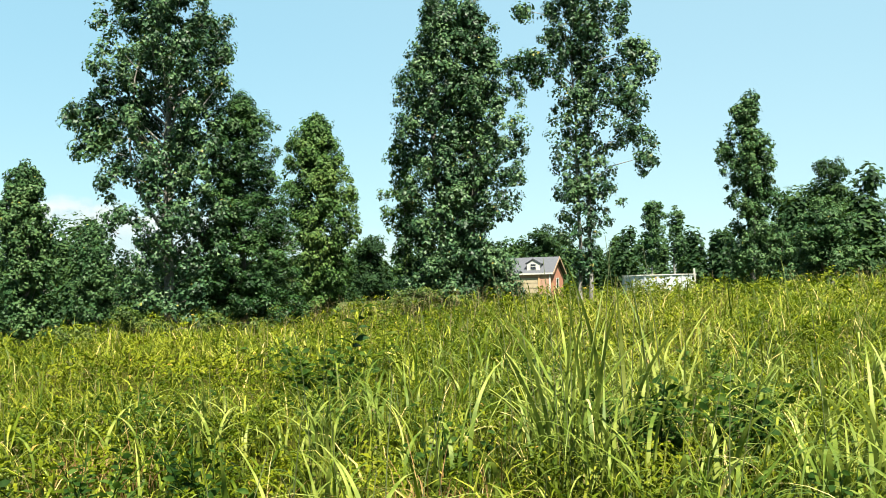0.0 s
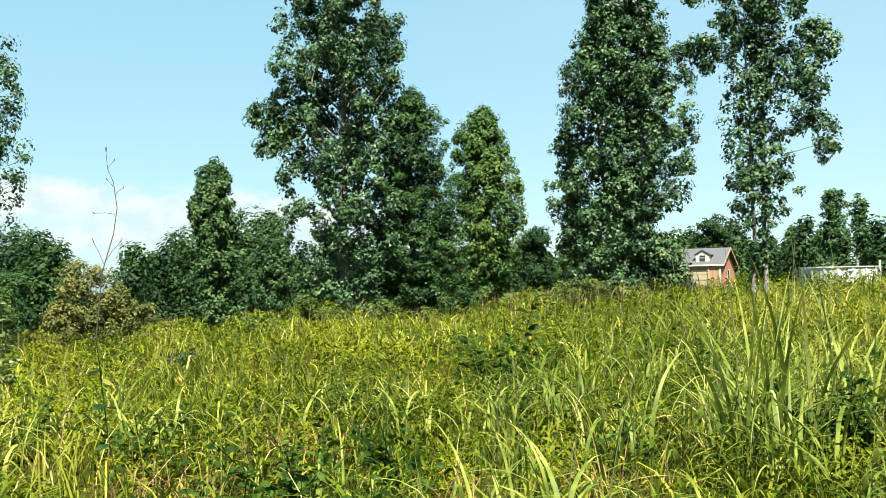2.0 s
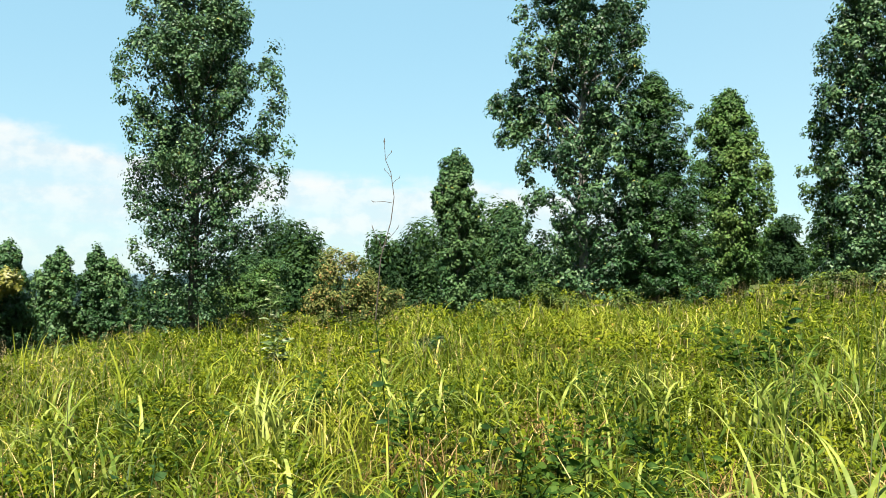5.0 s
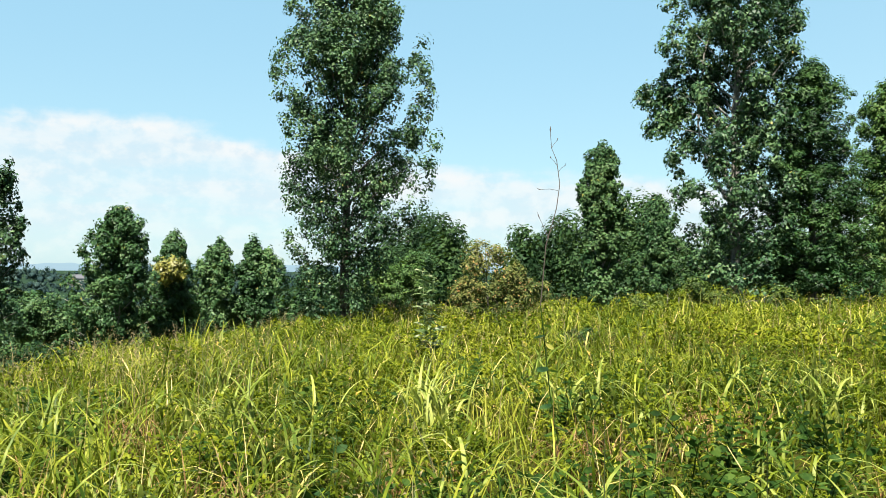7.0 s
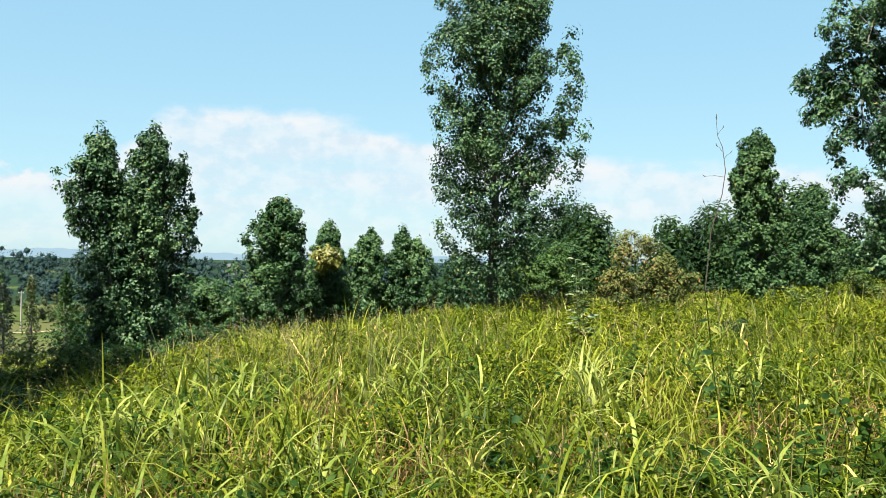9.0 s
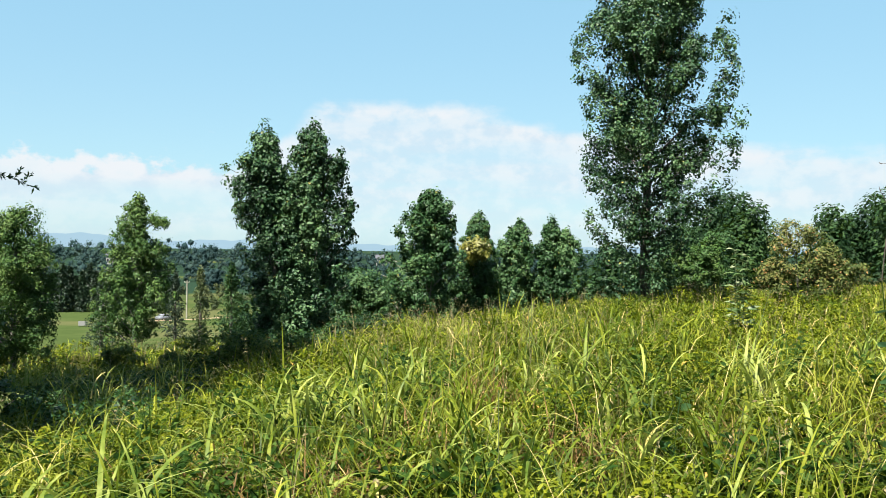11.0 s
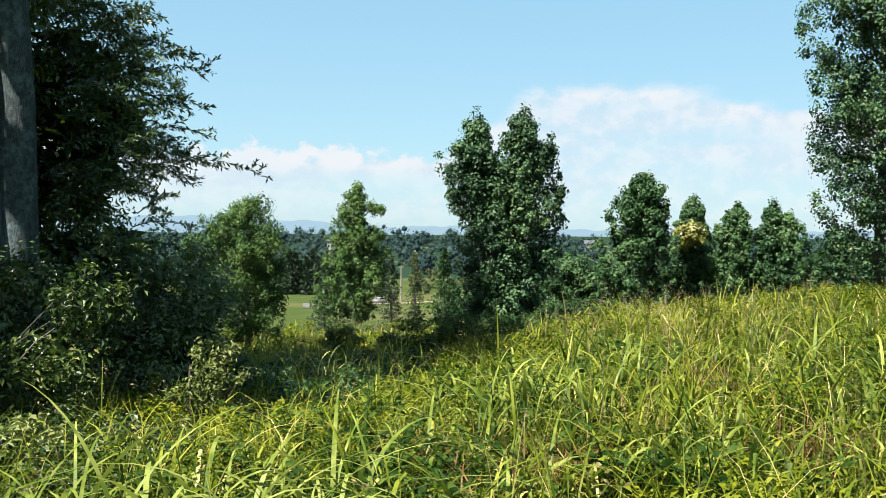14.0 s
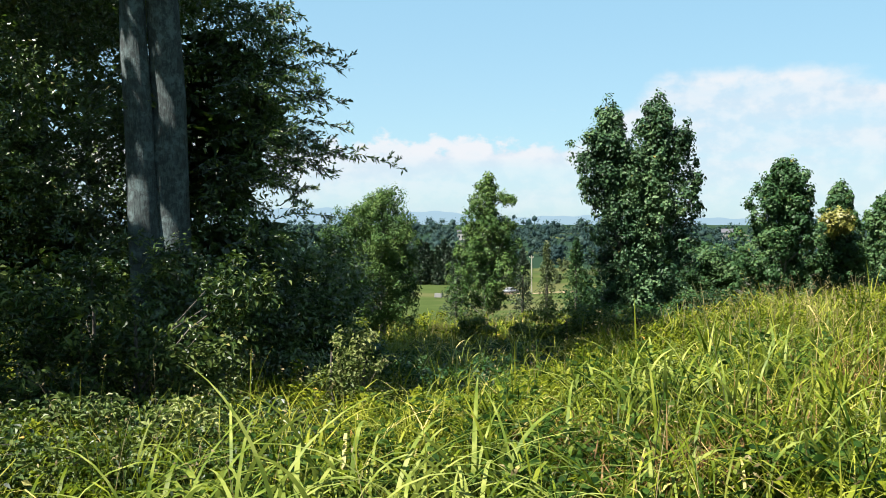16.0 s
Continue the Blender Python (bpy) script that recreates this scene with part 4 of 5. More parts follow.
bush("dense green undergrowth of small saplings behind the lone tree", (13.98, 43.51), [(0, 2.49, 1.2, .9), (1.92, 2.74, .68, .8), (.76, 1.5, 1.6, 1.0)], 0.17, LEAF_GUM, 44, clump=0.3, per=26)
bush("low leafy undergrowth at the foot of tall trees", (17.79, 25.07), [(-.8, .5, .6, .4), (.9, .95, .5, .6), (1.5, .6, .6, .4), (3.4, .7, .5, .5), (4.6, .5, .6, .35)], 0.13, LEAF_BRUSH, 45, per=24, fill=0.8)
bush("shaded dark undergrowth at the foot of the twin-topped tree", (-4.3, 23.97), [(-.72, 1.0, .4, .6), (.22, .9, .5, .6), (1.32, .8, .9, .55), (-.2, .5, 1.1, .4)], 0.10, LEAF_BRUSH, 46, per=18, fill=0.8)
bush("tall green weeds and brush on the slope", (-2.57, 25.02), [(-1.21, .6, .9, .4), (.02, .6, 1.2, .4), (1.25, .8, .77, .5), (2.02, 1.0, .6, .5)], 0.12, LEAF_MAPLE_SHADE, 47, per=22)
bush("green brush on the lower slope", (-7.84, 29.18), [(-.51, .7, .7, .45), (1.28, .5, .6, .36)], 0.12, LEAF_BRUSH, 48, per=24)
bush("rounded green brush behind the meadow's crest", (-.75, 36.61), [(-.53, 2.0, 1.3, .9), (.6, 1.6, 1.3, .9)], 0.15, LEAF_GUM, 49, clump=0.28, per=26)
bush("leafy green saplings beside the lone tree", (13.0, 39.6), [(.62, 1.6, 1.2, .9), (1.0, 2.3, .6, .8), (-1.39, 1.3, 1.2, .7), (-.2, 2.0, .6, .8)], 0.14, LEAF_LIGHT, 50, clump=0.26, per=26)
bush("green brush below the twin trunks", (35.6, 22.9), [(-2.6, .9, 1.2, .6), (-1.0, .7, 1.0, .5)], 0.16, LEAF_BRUSH, 51, clump=0.28, per=24)
tree("tree", "small dark green tree behind the meadow", (47.2, 38.77), [(.01, 3.9, 1.05, 1.0), (-.03, 2.05, 1.3, 1.4)], [(0, 4.6, .1)], 0.24, LEAF_FAR, seed=53, clump=0.4, per=24)
tree("tree", "round-headed tree behind the brick house", (97.48, 53.28), [(.05, 6.3, 2.0, 1.9), (0, 4, 2.2, 1.8)], [(0, 7, .18)], 0.38, LEAF_FAR, seed=54, clump=0.6, per=24)
conifer("slim yellow-green cedar on the lower slope", (-7.91, 39.41), 3.7, 0.62, LEAF_CEDAR, 55)
conifer("round dark cedar beside the wispy-topped tree", (-14.3, 47.2), 3.4, 1.25, LEAF_PINE, 91)
conifer("dark cedar behind the wispy-topped tree", (-10.7, 47.4), 3.9, 1.0, LEAF_PINE, 92)
conifer("bushy dark cedar on the lower slope", (-6.98, 41.6), 3.8, 1.1, LEAF_GUM, 56)
for n, az in enumerate(np.arange(12.9, 24.5, 0.36)):
    d = 254 + 5 * math.sin(n * 2.3)
    conifer("tall dark evergreen in a windbreak row across the pasture", spot(az, d), 10.6 + 1.6 * math.sin(n * 1.7), 2.3, LEAF_PINE, 60 + n, 1.0, 800, 0.2)


# ---- meadow ----
def ripple(x, y, seed, scale):
    """Smooth patchiness between 0 and 1."""
    r = np.random.default_rng(seed)
    v = 0
    for k in range(7):
        a, s = r.uniform(0, 6.28), scale * r.uniform(0.6, 2.2)
        v = v + np.sin((x * np.cos(a) + y * np.sin(a)) * s + r.uniform(0, 6.28))
    return 0.5 + 0.5 * np.tanh(v * 0.45)


def scatter(rng, per_m2, r0, r1, a0=-88, a1=52):
    n = int(per_m2 * 0.5 * radians(a1 - a0) * (r1 * r1 - r0 * r0))
    r = np.sqrt(rng.uniform(r0 * r0, r1 * r1, n))
    a = np.radians(rng.uniform(a0, a1, n))
    x, y = -np.sin(a) * r, np.cos(a) * r
    # clear of where the camera stands
    t = np.clip(((x + 0.47) * 1.41 + (y - 0.04) * 0.52) / (1.41 ** 2 + 0.52 ** 2), 0, 1)
    ok = np.hypot(x + 0.47 - 1.41 * t, y - 0.04 - 0.52 * t) > 1.45
    # the mown pasture begins beyond the foot of the slope
    az = np.degrees(a)
    ok &= (r < np.interp(az, [-88, -30, -5, 3, 10, 52, 272], [64, 58, 48, 46, 46, 46, 46]))
    return x[ok], y[ok]


def blades(rng, x, y, h, w, segs, arch=1.0, hook=None):
    """Arching ribbon blades rooted at (x, y)."""
    n = len(x)
    a = rng.uniform(0, 2 * np.pi, n)
    d = np.stack([np.cos(a), np.sin(a), 0 * a], 1)
    side = np.stack([-np.sin(a), np.cos(a), 0 * a], 1)
    lean = rng.uniform(0.0, 0.25, n)
    bend = arch * np.where(rng.random(n) < 0.92, rng.uniform(0.65, 1.3, n), rng.uniform(0.05, 0.5, n))
    if hook:
        bend = arch * rng.uniform(0.35, 1.05, n)
    t = np.linspace(0, 1, segs + 1)
    z = ground(x, y)
    co = []
    tw = rng.normal(0, 0.5, n)
    for k, q in enumerate(t):
        ang = lean + bend * (2.2 if hook is None else 2.5) * max(0.0, (q - (hook or 0.22)) / (1 - (hook or 0.22))) ** (1.35 if hook is None else 0.9)
        if k == 0:
            p = np.stack([x, y, z], 1)
        else:
            step_len = (h / segs)[:, None]
            p = p + step_len * (d * np.sin(ang)[:, None] + np.array([0, 0, 1.0]) * np.cos(ang)[:, None])
        wk = w * (0.55 + 0.45 * np.sin(np.pi * min(0.5, q * 0.8))) * (1 - q ** 2.5) + 0.0006
        sd = side * np.cos(tw * q)[:, None] + d * np.sin(tw * q)[:, None]
        co += [p - sd * wk[:, None] * 0.5, p + sd * wk[:, None] * 0.5]
    m = 2 * (segs + 1)
    co = np.stack(co, 1).reshape(-1, 3)
    base = (np.arange(n) * m)[:, None, None]
    k = np.arange(segs)[:, None] * 2
    f = base + np.concatenate([k, k + 1, k + 3, k + 2], 1)[None]
    return co, f.reshape(-1, 4)


def rank(x, y):
    """The growth stands higher on the upper meadow."""
    az, r = np.degrees(np.arctan2(-x, y)), np.hypot(x, y)
    return 1 + 0.55 * np.clip((-az - 45) / 14, 0, 1) * np.clip((r - 12) / 12, 0, 1)


def clumped(rng, x, y, most, spread):
    """Several shoots from each root."""
    k = rng.integers(2, most + 1, len(x))
    i = np.repeat(np.arange(len(x)), k)
    return x[i] + rng.normal(0, spread, len(i)), y[i] + rng.normal(0, spread, len(i)), i


def meadow():
    rng = np.random.default_rng(5)
    out = []
    for r0, r1, per, segs, w, hh, most in ((1.4, 4, 20, 8, 0.022, 0.82, 11), (4, 8, 18, 7, 0.025, 0.88, 10), (8, 16, 12, 5, 0.028, 0.92, 9), (16, 30, 7, 4, 0.034, 0.92, 8), (30, 64, 2.2, 3, 0.055, 0.9, 6)):
        x, y = scatter(rng, per, r0, r1)
        keep = rng.random(len(x)) < 0.06 + 1.05 * ripple(x, y, 3, 0.8)
        x, y = x[keep], y[keep]
        tall = rng.uniform(0.6, 1.25, len(x)) * (0.85 + 0.3 * ripple(x, y, 8, 0.5))
        tall = tall * rank(x, y)
        x, y, i = clumped(rng, x, y, most, 0.05)
        n = len(x)
        out.append(blades(rng, x, y, hh * tall[i] * rng.uniform(0.55, 1.1, n), w * rng.uniform(0.45, 1.35, n), segs, 1.15))
    # the meadow goes on behind and beside
    x, y = scatter(rng, 44, 1.6, 11, 52, 272)
    n = len(x)
    out.append(blades(rng, x, y, rng.uniform(0.4, 0.95, n), rng.uniform(0.018, 0.034, n), 2, 1.0))
    # low trodden grass where the camera's path runs
    low = np.random.default_rng(6)
    n = 2200
    x, y = low.uniform(-2.2, 2.6, n), low.uniform(-1.7, 2.3, n)
    out.append(blades(low, x, y, low.uniform(0.06, 0.26, n), low.uniform(0.008, 0.02, n), 3, 1.6))
    co, f = join(out)
    tagged(piece("meadow_grass", co, f, GRASS), "tall arching yellow-green wild grass covering the meadow", "grass", kind="stuff")

    out = []
    for r0, r1, plants, per, size in ((1.4, 4, 16, 80, 0.050), (4, 8, 10, 62, 0.056), (8, 16, 5.4, 42, 0.074), (16, 30, 2.5, 30, 0.11), (30, 64, 0.5, 22, 0.22)):
        x, y = scatter(rng, plants, r0, r1)
        high = rng.uniform(0.12, 0.32, len(x)) + 0.46 * ripple(x, y, 21, 1.6) * rng.uniform(0.5, 1, len(x))
        high = high * rank(x, y) ** 1.4
        wide = rng.uniform(0.10, 0.24, len(x)) * (1 + 0.25 * (r1 > 20))
        k = rng.poisson(per, len(x))
        i = np.repeat(np.arange(len(x)), k)
        n = len(i)
        t = np.sqrt(rng.uniform(0.0, 1, n))
        a, q = rng.uniform(0, 2 * np.pi, n), np.sqrt(rng.uniform(0, 1, n))
        s = wide[i] * (1.15 - 0.75 * t ** 2) * q
        px, py = x[i] + np.cos(a) * s, y[i] + np.sin(a) * s
        out.append(leaves(rng, np.stack([px, py, ground(px, py) + 0.03 + high[i] * t], 1), size * 1.15, 0.34, 1.0, droop=-0.5))
    co, f = join(out)
    tagged(piece("meadow_herbs", co, f, HERB, smooth=False), "dense low yellow-green herbs and clover among the grass", "herbs", kind="stuff")

    out = []
    for r0, r1, per, segs, w in ((1.5, 4, 110, 5, 0.008), (4, 8, 90, 4, 0.0095), (8, 16, 50, 3, 0.014), (16, 36, 12, 3, 0.026)):
        x, y = scatter(rng, per, r0, r1)
        keep = rng.random(len(x)) < 0.15 + ripple(x, y, 77, 0.6)
        x, y = x[keep], y[keep]
        n = len(x)
        out.append(blades(rng, x, y, rng.uniform(0.45, 0.95, n) * (0.8 + 0.3 * ripple(x, y, 9, 0.5)) * rank(x, y), w * rng.uniform(0.6, 1.3, n), segs, 0.55))
    co, f = join(out)
    tagged(piece("fine_meadow_grass", co, f, FINE), "fine upright olive-yellow grass between the broad blades", "grass", kind="stuff")

    out, heads = [], []
    for r0, r1, per, segs, w in ((1.6, 8, 8, 5, 0.004), (8, 18, 9, 4, 0.006), (18, 45, 4, 3, 0.012)):
        x, y = scatter(rng, per, r0, r1)
        keep = rng.random(len(x)) < 0.04 + ripple(x, y, 31, 0.45) ** 3
        x, y = x[keep], y[keep]
        n = len(x)
        h = rng.uniform(0.6, 1.1, n) * rank(x, y)
        co, f = blades(rng, x, y, h, np.full(n, w), segs, 0.22)
        out.append((co, f))
        # loose seed heads along the upper third
        m = 2 * (segs + 1)
        tip = co.reshape(n, m, 3)
        k = 6
        q = rng.uniform(0, 1, (n, k, 1)) ** 0.8
        p = tip[:, None, m - 4] * (1 - q) + tip[:, None, m - 1] * q + rng.normal(0, 0.022 + 0.02 * (r0 > 10), (n, k, 3))
        heads.append(leaves(rng, p.reshape(-1, 3), 0.022 + w * 2.2, 0.35, 0.2))
    co, f = join(out)
    tagged(piece("dry_grass_stems", co, f, DRY), "thin dry tan grass stems standing in the meadow", "dry grass", kind="stuff")
    co, f = join(heads)
    tagged(piece("dry_seed_heads", co, f, DRY, smooth=False), "loose tan seed heads above the meadow grass", "seed heads", kind="stuff")


meadow()


# ---- woods and distance ----
def lumpy_woods(name, label, a0, a1, d0, d1, h0, h1, count, mat, seed, slim=0.5, tuft_size=0.8, tufts=280):
    """Far woods: crowns of several uneven, bumpy heads each, fringed with leaf sprays."""
    rng = np.random.default_rng(seed)
    a, d = np.radians(rng.uniform(a0, a1, count)), rng.uniform(d0, d1, count)
    x, y = -np.sin(a) * d, np.cos(a) * d
    h = (h0 + (h1 - h0) * rng.uniform(0, 1, count) ** 1.4) * rng.uniform(0.7, 1.3, count)
    z = ground(x, y)
    m, k = 5, 4
    th, ph = np.meshgrid(np.arange(m) * 2 * np.pi / m, np.linspace(0.12, np.pi - 0.12, k))
    ball = np.stack([np.sin(ph) * np.cos(th), np.sin(ph) * np.sin(th), np.cos(ph)], -1).reshape(-1, 3)
    q, p = np.meshgrid(np.arange(k - 1), np.arange(m), indexing="ij")
    quad = np.stack([q * m + p, (q + 1) * m + p, (q + 1) * m + (p + 1) % m, q * m + (p + 1) % m], -1).reshape(-1, 4)
    parts, fringe, face = [], [], []
    for i in range(count):
        for e in range(4):
            r = h[i] * slim * rng.uniform(0.28, 0.75)
            c = np.array([x[i] + rng.normal(0, 0.36) * h[i] * slim, y[i] + rng.normal(0, 0.36) * h[i] * slim, z[i] + h[i] * (0.2 + 0.19 * e + rng.uniform(-.05, .05))])
            if e == 3:
                r *= 0.7
            bump = 1 + rng.normal(0, 0.2, len(ball))[:, None]
            parts.append((c + ball * bump * r * 0.45 * np.array([1, 1, 0.95]), quad))
            u = unit(rng.normal(size=(tufts // 4, 3)))
            fringe.append(c + u * r * rng.uniform(0.25, 1.0, (len(u), 1)) ** 0.5)
            face.append(u)
    co, f = join(parts)
    ob = tagged(piece(name, co, f, mat), label, "woods", kind="stuff")
    co, f = leaves(rng, np.concatenate(fringe), tuft_size, 0.9, 0.3, out=np.concatenate(face) * 2, small=True)
    piece("foliage", co, f, mat, ob, smooth=False)


def woods(name, label, a0, a1, d0, d1, h0, h1, count, leaf, mat, seed, per=1400, slim=0.5):
    """A stand of trees whose crowns are uneven heads of many leaves."""
    rng = np.random.default_rng(seed)
    a, d = np.radians(rng.uniform(a0, a1, count)), rng.uniform(d0, d1, count)
    x, y = -np.sin(a) * d, np.cos(a) * d
    h = rng.uniform(h0, h1, count) * rng.uniform(0.85, 1.1, count)
    z = ground(x, y)
    at, face = [], []
    for i in range(count):
        heads = 7
        for e in range(heads):
            f = e / (heads - 1)
            r = h[i] * slim * (0.58 - 0.28 * f) * rng.uniform(0.8, 1.2)
            off = rng.normal(0, 0.30, 2) * h[i] * slim * (1 - 0.75 * f)
            c = np.array([x[i] + off[0], y[i] + off[1], z[i] + h[i] * (0.10 + 0.86 * f) - r * f * 0.9])
            u = unit(rng.normal(size=(int(per / heads), 3)))
            at.append(c + u * (r * rng.uniform(0.1, 1.0, (len(u), 1)) ** 0.4) * np.array([1, 1, 1.15]))
            face.append(u + np.array([0, 0, 0.3]))
    co, f = leaves(rng, np.concatenate(at), leaf, 0.9, 0.3, out=np.concatenate(face) * 2.2, small=True)
    tagged(piece(name, co, f, mat, smooth=False), label, "woods", kind="stuff")


woods("woods", "dense green woods edging the meadow", -97, -74.5, 70, 88, 5.2, 8.2, 46, 0.40, LEAF_FAR, 71, 1300)
woods("woods", "wooded skyline behind the brick house and pool", -76, -43, 112, 150, 5.4, 8.6, 84, 0.55, LEAF_FAR, 72, 800)
woods("woods", "rounded woods behind the rusty shrub", -34.5, -17.5, 60, 78, 4.9, 7.6, 40, 0.27, LEAF_FAR, 73, 2000)
woods("woods", "woods between the tall trees", -47, -33, 75, 100, 4.0, 5.8, 36, 0.40, LEAF_FAR, 74, 1000)
woods("brush", "low brush along the lower meadow", -19, 9, 46, 66, 1.6, 3.0, 90, 0.26, LEAF_FAR, 75, 420, 0.75)
lumpy_woods("valley_brush", "pale scrub and small trees in the valley", -22, 13.5, 240, 340, 3.0, 7.0, 130, LEAF_SCRUB, 76, 0.6, 0.5, 170)
lumpy_woods("far_woods", "woods covering the far hillside, haze blue put into the leaf colour", -16, 29, 345, 640, 4, 10.5, 430, LEAF_HILL_HAZE, 78, 0.6, 0.75, 170)
lumpy_woods("far_woods", "woods along the far hilltop, haze blue put into the leaf colour", -16, 29, 640, 980, 6, 15.0, 300, LEAF_HILL_HAZE, 79, 0.65, 1.2, 120)


def mountains():
    m, N, b, out = material("mountain_haze_glow", 1.0)
    # air haze painted as a flat blue glow; the ridge itself takes no light
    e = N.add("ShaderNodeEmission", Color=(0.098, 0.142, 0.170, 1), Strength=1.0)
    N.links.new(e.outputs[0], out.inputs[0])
    az = np.arange(-30, 75, 0.25)
    h = 18 + 46 * np.exp(-((az - 25) / 5.0) ** 2) + 26 * np.exp(-((az - 17.5) / 3.0) ** 2) + 14 * np.exp(-((az - 8) / 3.5) ** 2) + 60 * np.exp(-((az - 40) / 8.0) ** 2)
    h = h + 3 * np.sin(az * 1.9) + 2 * np.sin(az * 4.7)
    rows = []
    for q, d in ((0.0, 4250), (0.6, 4330), (1.0, 4420), (0.0, 4560)):
        x, y = -np.sin(np.radians(az)) * d, np.cos(np.radians(az)) * d
        rows.append(np.stack([x, y, -16 + (h + 16) * q], 1))
    n = len(az)
    i, j = np.meshgrid(np.arange(3), np.arange(n - 1), indexing="ij")
    f = np.stack([i * n + j, i * n + j + 1, (i + 1) * n + j + 1, (i + 1) * n + j], -1).reshape(-1, 4)
    tagged(piece("backdrop", np.concatenate(rows), f, m), "mountains on the horizon, haze painted as a blue glow", "mountains", kind="structure")


mountains()


# ---- buildings and things in the distance ----
def box(bm, x0, x1, y0, y1, z0, z1):
    v = [bm.verts.new(p) for p in ((x0, y0, z0), (x1, y0, z0), (x1, y1, z0), (x0, y1, z0), (x0, y0, z1), (x1, y0, z1), (x1, y1, z1), (x0, y1, z1))]
    for q in ((0, 3, 2, 1), (4, 5, 6, 7), (0, 1, 5, 4), (1, 2, 6, 5), (2, 3, 7, 6), (3, 0, 4, 7)):
        bm.faces.new([v[k] for k in q])
    return bm


def boxes(*dims):
    bm = bmesh.new()
    for d in dims:
        box(bm, *d)
    return bm


def prism(profile, y0, y1, along="y"):
    """A solid from a closed outline (a, b), drawn out from y0 to y1 along y, or along x."""
    bm = bmesh.new()
    put = (lambda a, b, c: (a, c, b)) if along == "y" else (lambda a, b, c: (c, a, b))
    u = [bm.verts.new(put(a, b, y0)) for a, b in profile]
    w = [bm.verts.new(put(a, b, y1)) for a, b in profile]
    bm.faces.new(u)
    bm.faces.new(w[::-1])
    n = len(u)
    for k in range(n):
        bm.faces.new([u[k], u[(k + 1) % n], w[(k + 1) % n], w[k]])
    return bm


def brick_material():
    m, N, b, out = material("red_brick", 0.85)
    tc = N.add("ShaderNodeTexCoord").outputs["Object"]
    br = N.add("ShaderNodeTexBrick", Vector=tc, Scale=4.5)
    br.inputs["Color1"].default_value, br.inputs["Color2"].default_value, br.inputs["Mortar"].default_value = (0.19, 0.062, 0.032, 1), (0.25, 0.090, 0.046, 1), (0.24, 0.17, 0.12, 1)
    N.put(b.inputs["Base Color"], N.mix(0.4, br.outputs[0], N.mix(N.noise(1.2, 4.0, 0.6, tc), (0.16, 0.050, 0.026, 1), (0.26, 0.095, 0.050, 1))))
    return m


BRICK = brick_material()
SHINGLE = plain("grey_shingle", (0.06, 0.063, 0.075), 0.85, 0, 0.3, 6.0, 0.4)
TRIM = plain("white_trim", (0.42, 0.40, 0.36), 0.5)
RAKE = plain("tan_board", (0.26, 0.17, 0.11), 0.6)
CREAM = plain("cream_panel", (0.32, 0.26, 0.17), 0.6, 0, 0.1)
GLASS = plain("dark_pane", (0.02, 0.025, 0.03), 0.08, 0, 0.1, 2.0, 0, 0.8)


def brick_house():
    at = np.array([79.5, 44.65])
    R, D = frame_at(*at)
    turn = math.atan2(R[1], R[0]) - radians(14)
    h = new("brick_house")
    h.matrix_world = Matrix.LocRotScale((at[0], at[1], float(ground(*at)) - 0.25), Euler((0, 0, turn)), None)
    tagged(h, "small red brick house with grey shingle roof and white dormer", "house")
    L, Dp, H, Rg = 3.2, 5.6, 2.5, 4.05       # half length, depth, eaves, ridge above ground
    x1 = 1.55
    x0 = x1 - 2 * L
    # front wall in pieces round the panel and the window
    part("wall", boxes((x0, -2.2, 0, .25, -.3, H), (.3, x1, 0, .25, -.3, H), (-2.2, .3, 0, .25, 2.15, H)), BRICK, h)
    part("wall", boxes((x0, x1, Dp - .25, Dp, -.3, H)), BRICK, h)
    part("gable_wall", prism([(.252, -.3), (Dp - .252, -.3), (Dp - .252, H), (Dp / 2, Rg - .2), (.252, H)], x1 - .25, x1, "x"), BRICK, h)
    part("gable_wall", prism([(.252, -.3), (Dp - .252, -.3), (Dp - .252, H), (Dp / 2, Rg - .2), (.252, H)], x0, x0 + .25, "x"), BRICK, h)
    part("roof", prism([(-.16, H - .06), (Dp / 2, Rg), (Dp + .16, H - .06), (Dp + .16, H + .08), (Dp / 2, Rg + .16), (-.16, H + .08)], x0 - .3, x1 + .3, "x"), SHINGLE, h)
    part("fascia", boxes((x0 - .3, x1 + .3, -.21, -.163, H - .08, H + .07)), TRIM, h, "pale wooden fascia board")
    part("rake_board", prism([(-.16, H - .1), (Dp / 2, Rg - .04), (Dp + .16, H - .1), (Dp + .16, H + .1), (Dp / 2, Rg + .18), (-.16, H + .1)], x1 + .303, x1 + .35, "x"), RAKE, h)
    door = part("garage_door", boxes((-2.18, .28, .08, .14, 0, 2.13)), CREAM, h, "cream panelled garage door")
    for k in range(4):
        part("panel", boxes((-2.12, .22, .05, .078, .06 + k * .52, .52 + k * .52)), CREAM, door)
    timber = plain("raw_timber", (0.42, 0.24, 0.12), 0.8)
    for px in (-2.34, .3):
        part("door_jamb", boxes((px, px + .14, -.05, -.004, -.3, 2.3)), timber, h, "raw orange timber jamb")
    part("lintel", boxes((-2.34, .44, -.05, -.004, 2.302, 2.42)), timber, h, "raw orange timber lintel")
    for px in (x0 + .02, x1 - .16):
        part("corner_board", boxes((px, px + .14, -.045, -.003, -.3, H - .1)), TRIM, h)
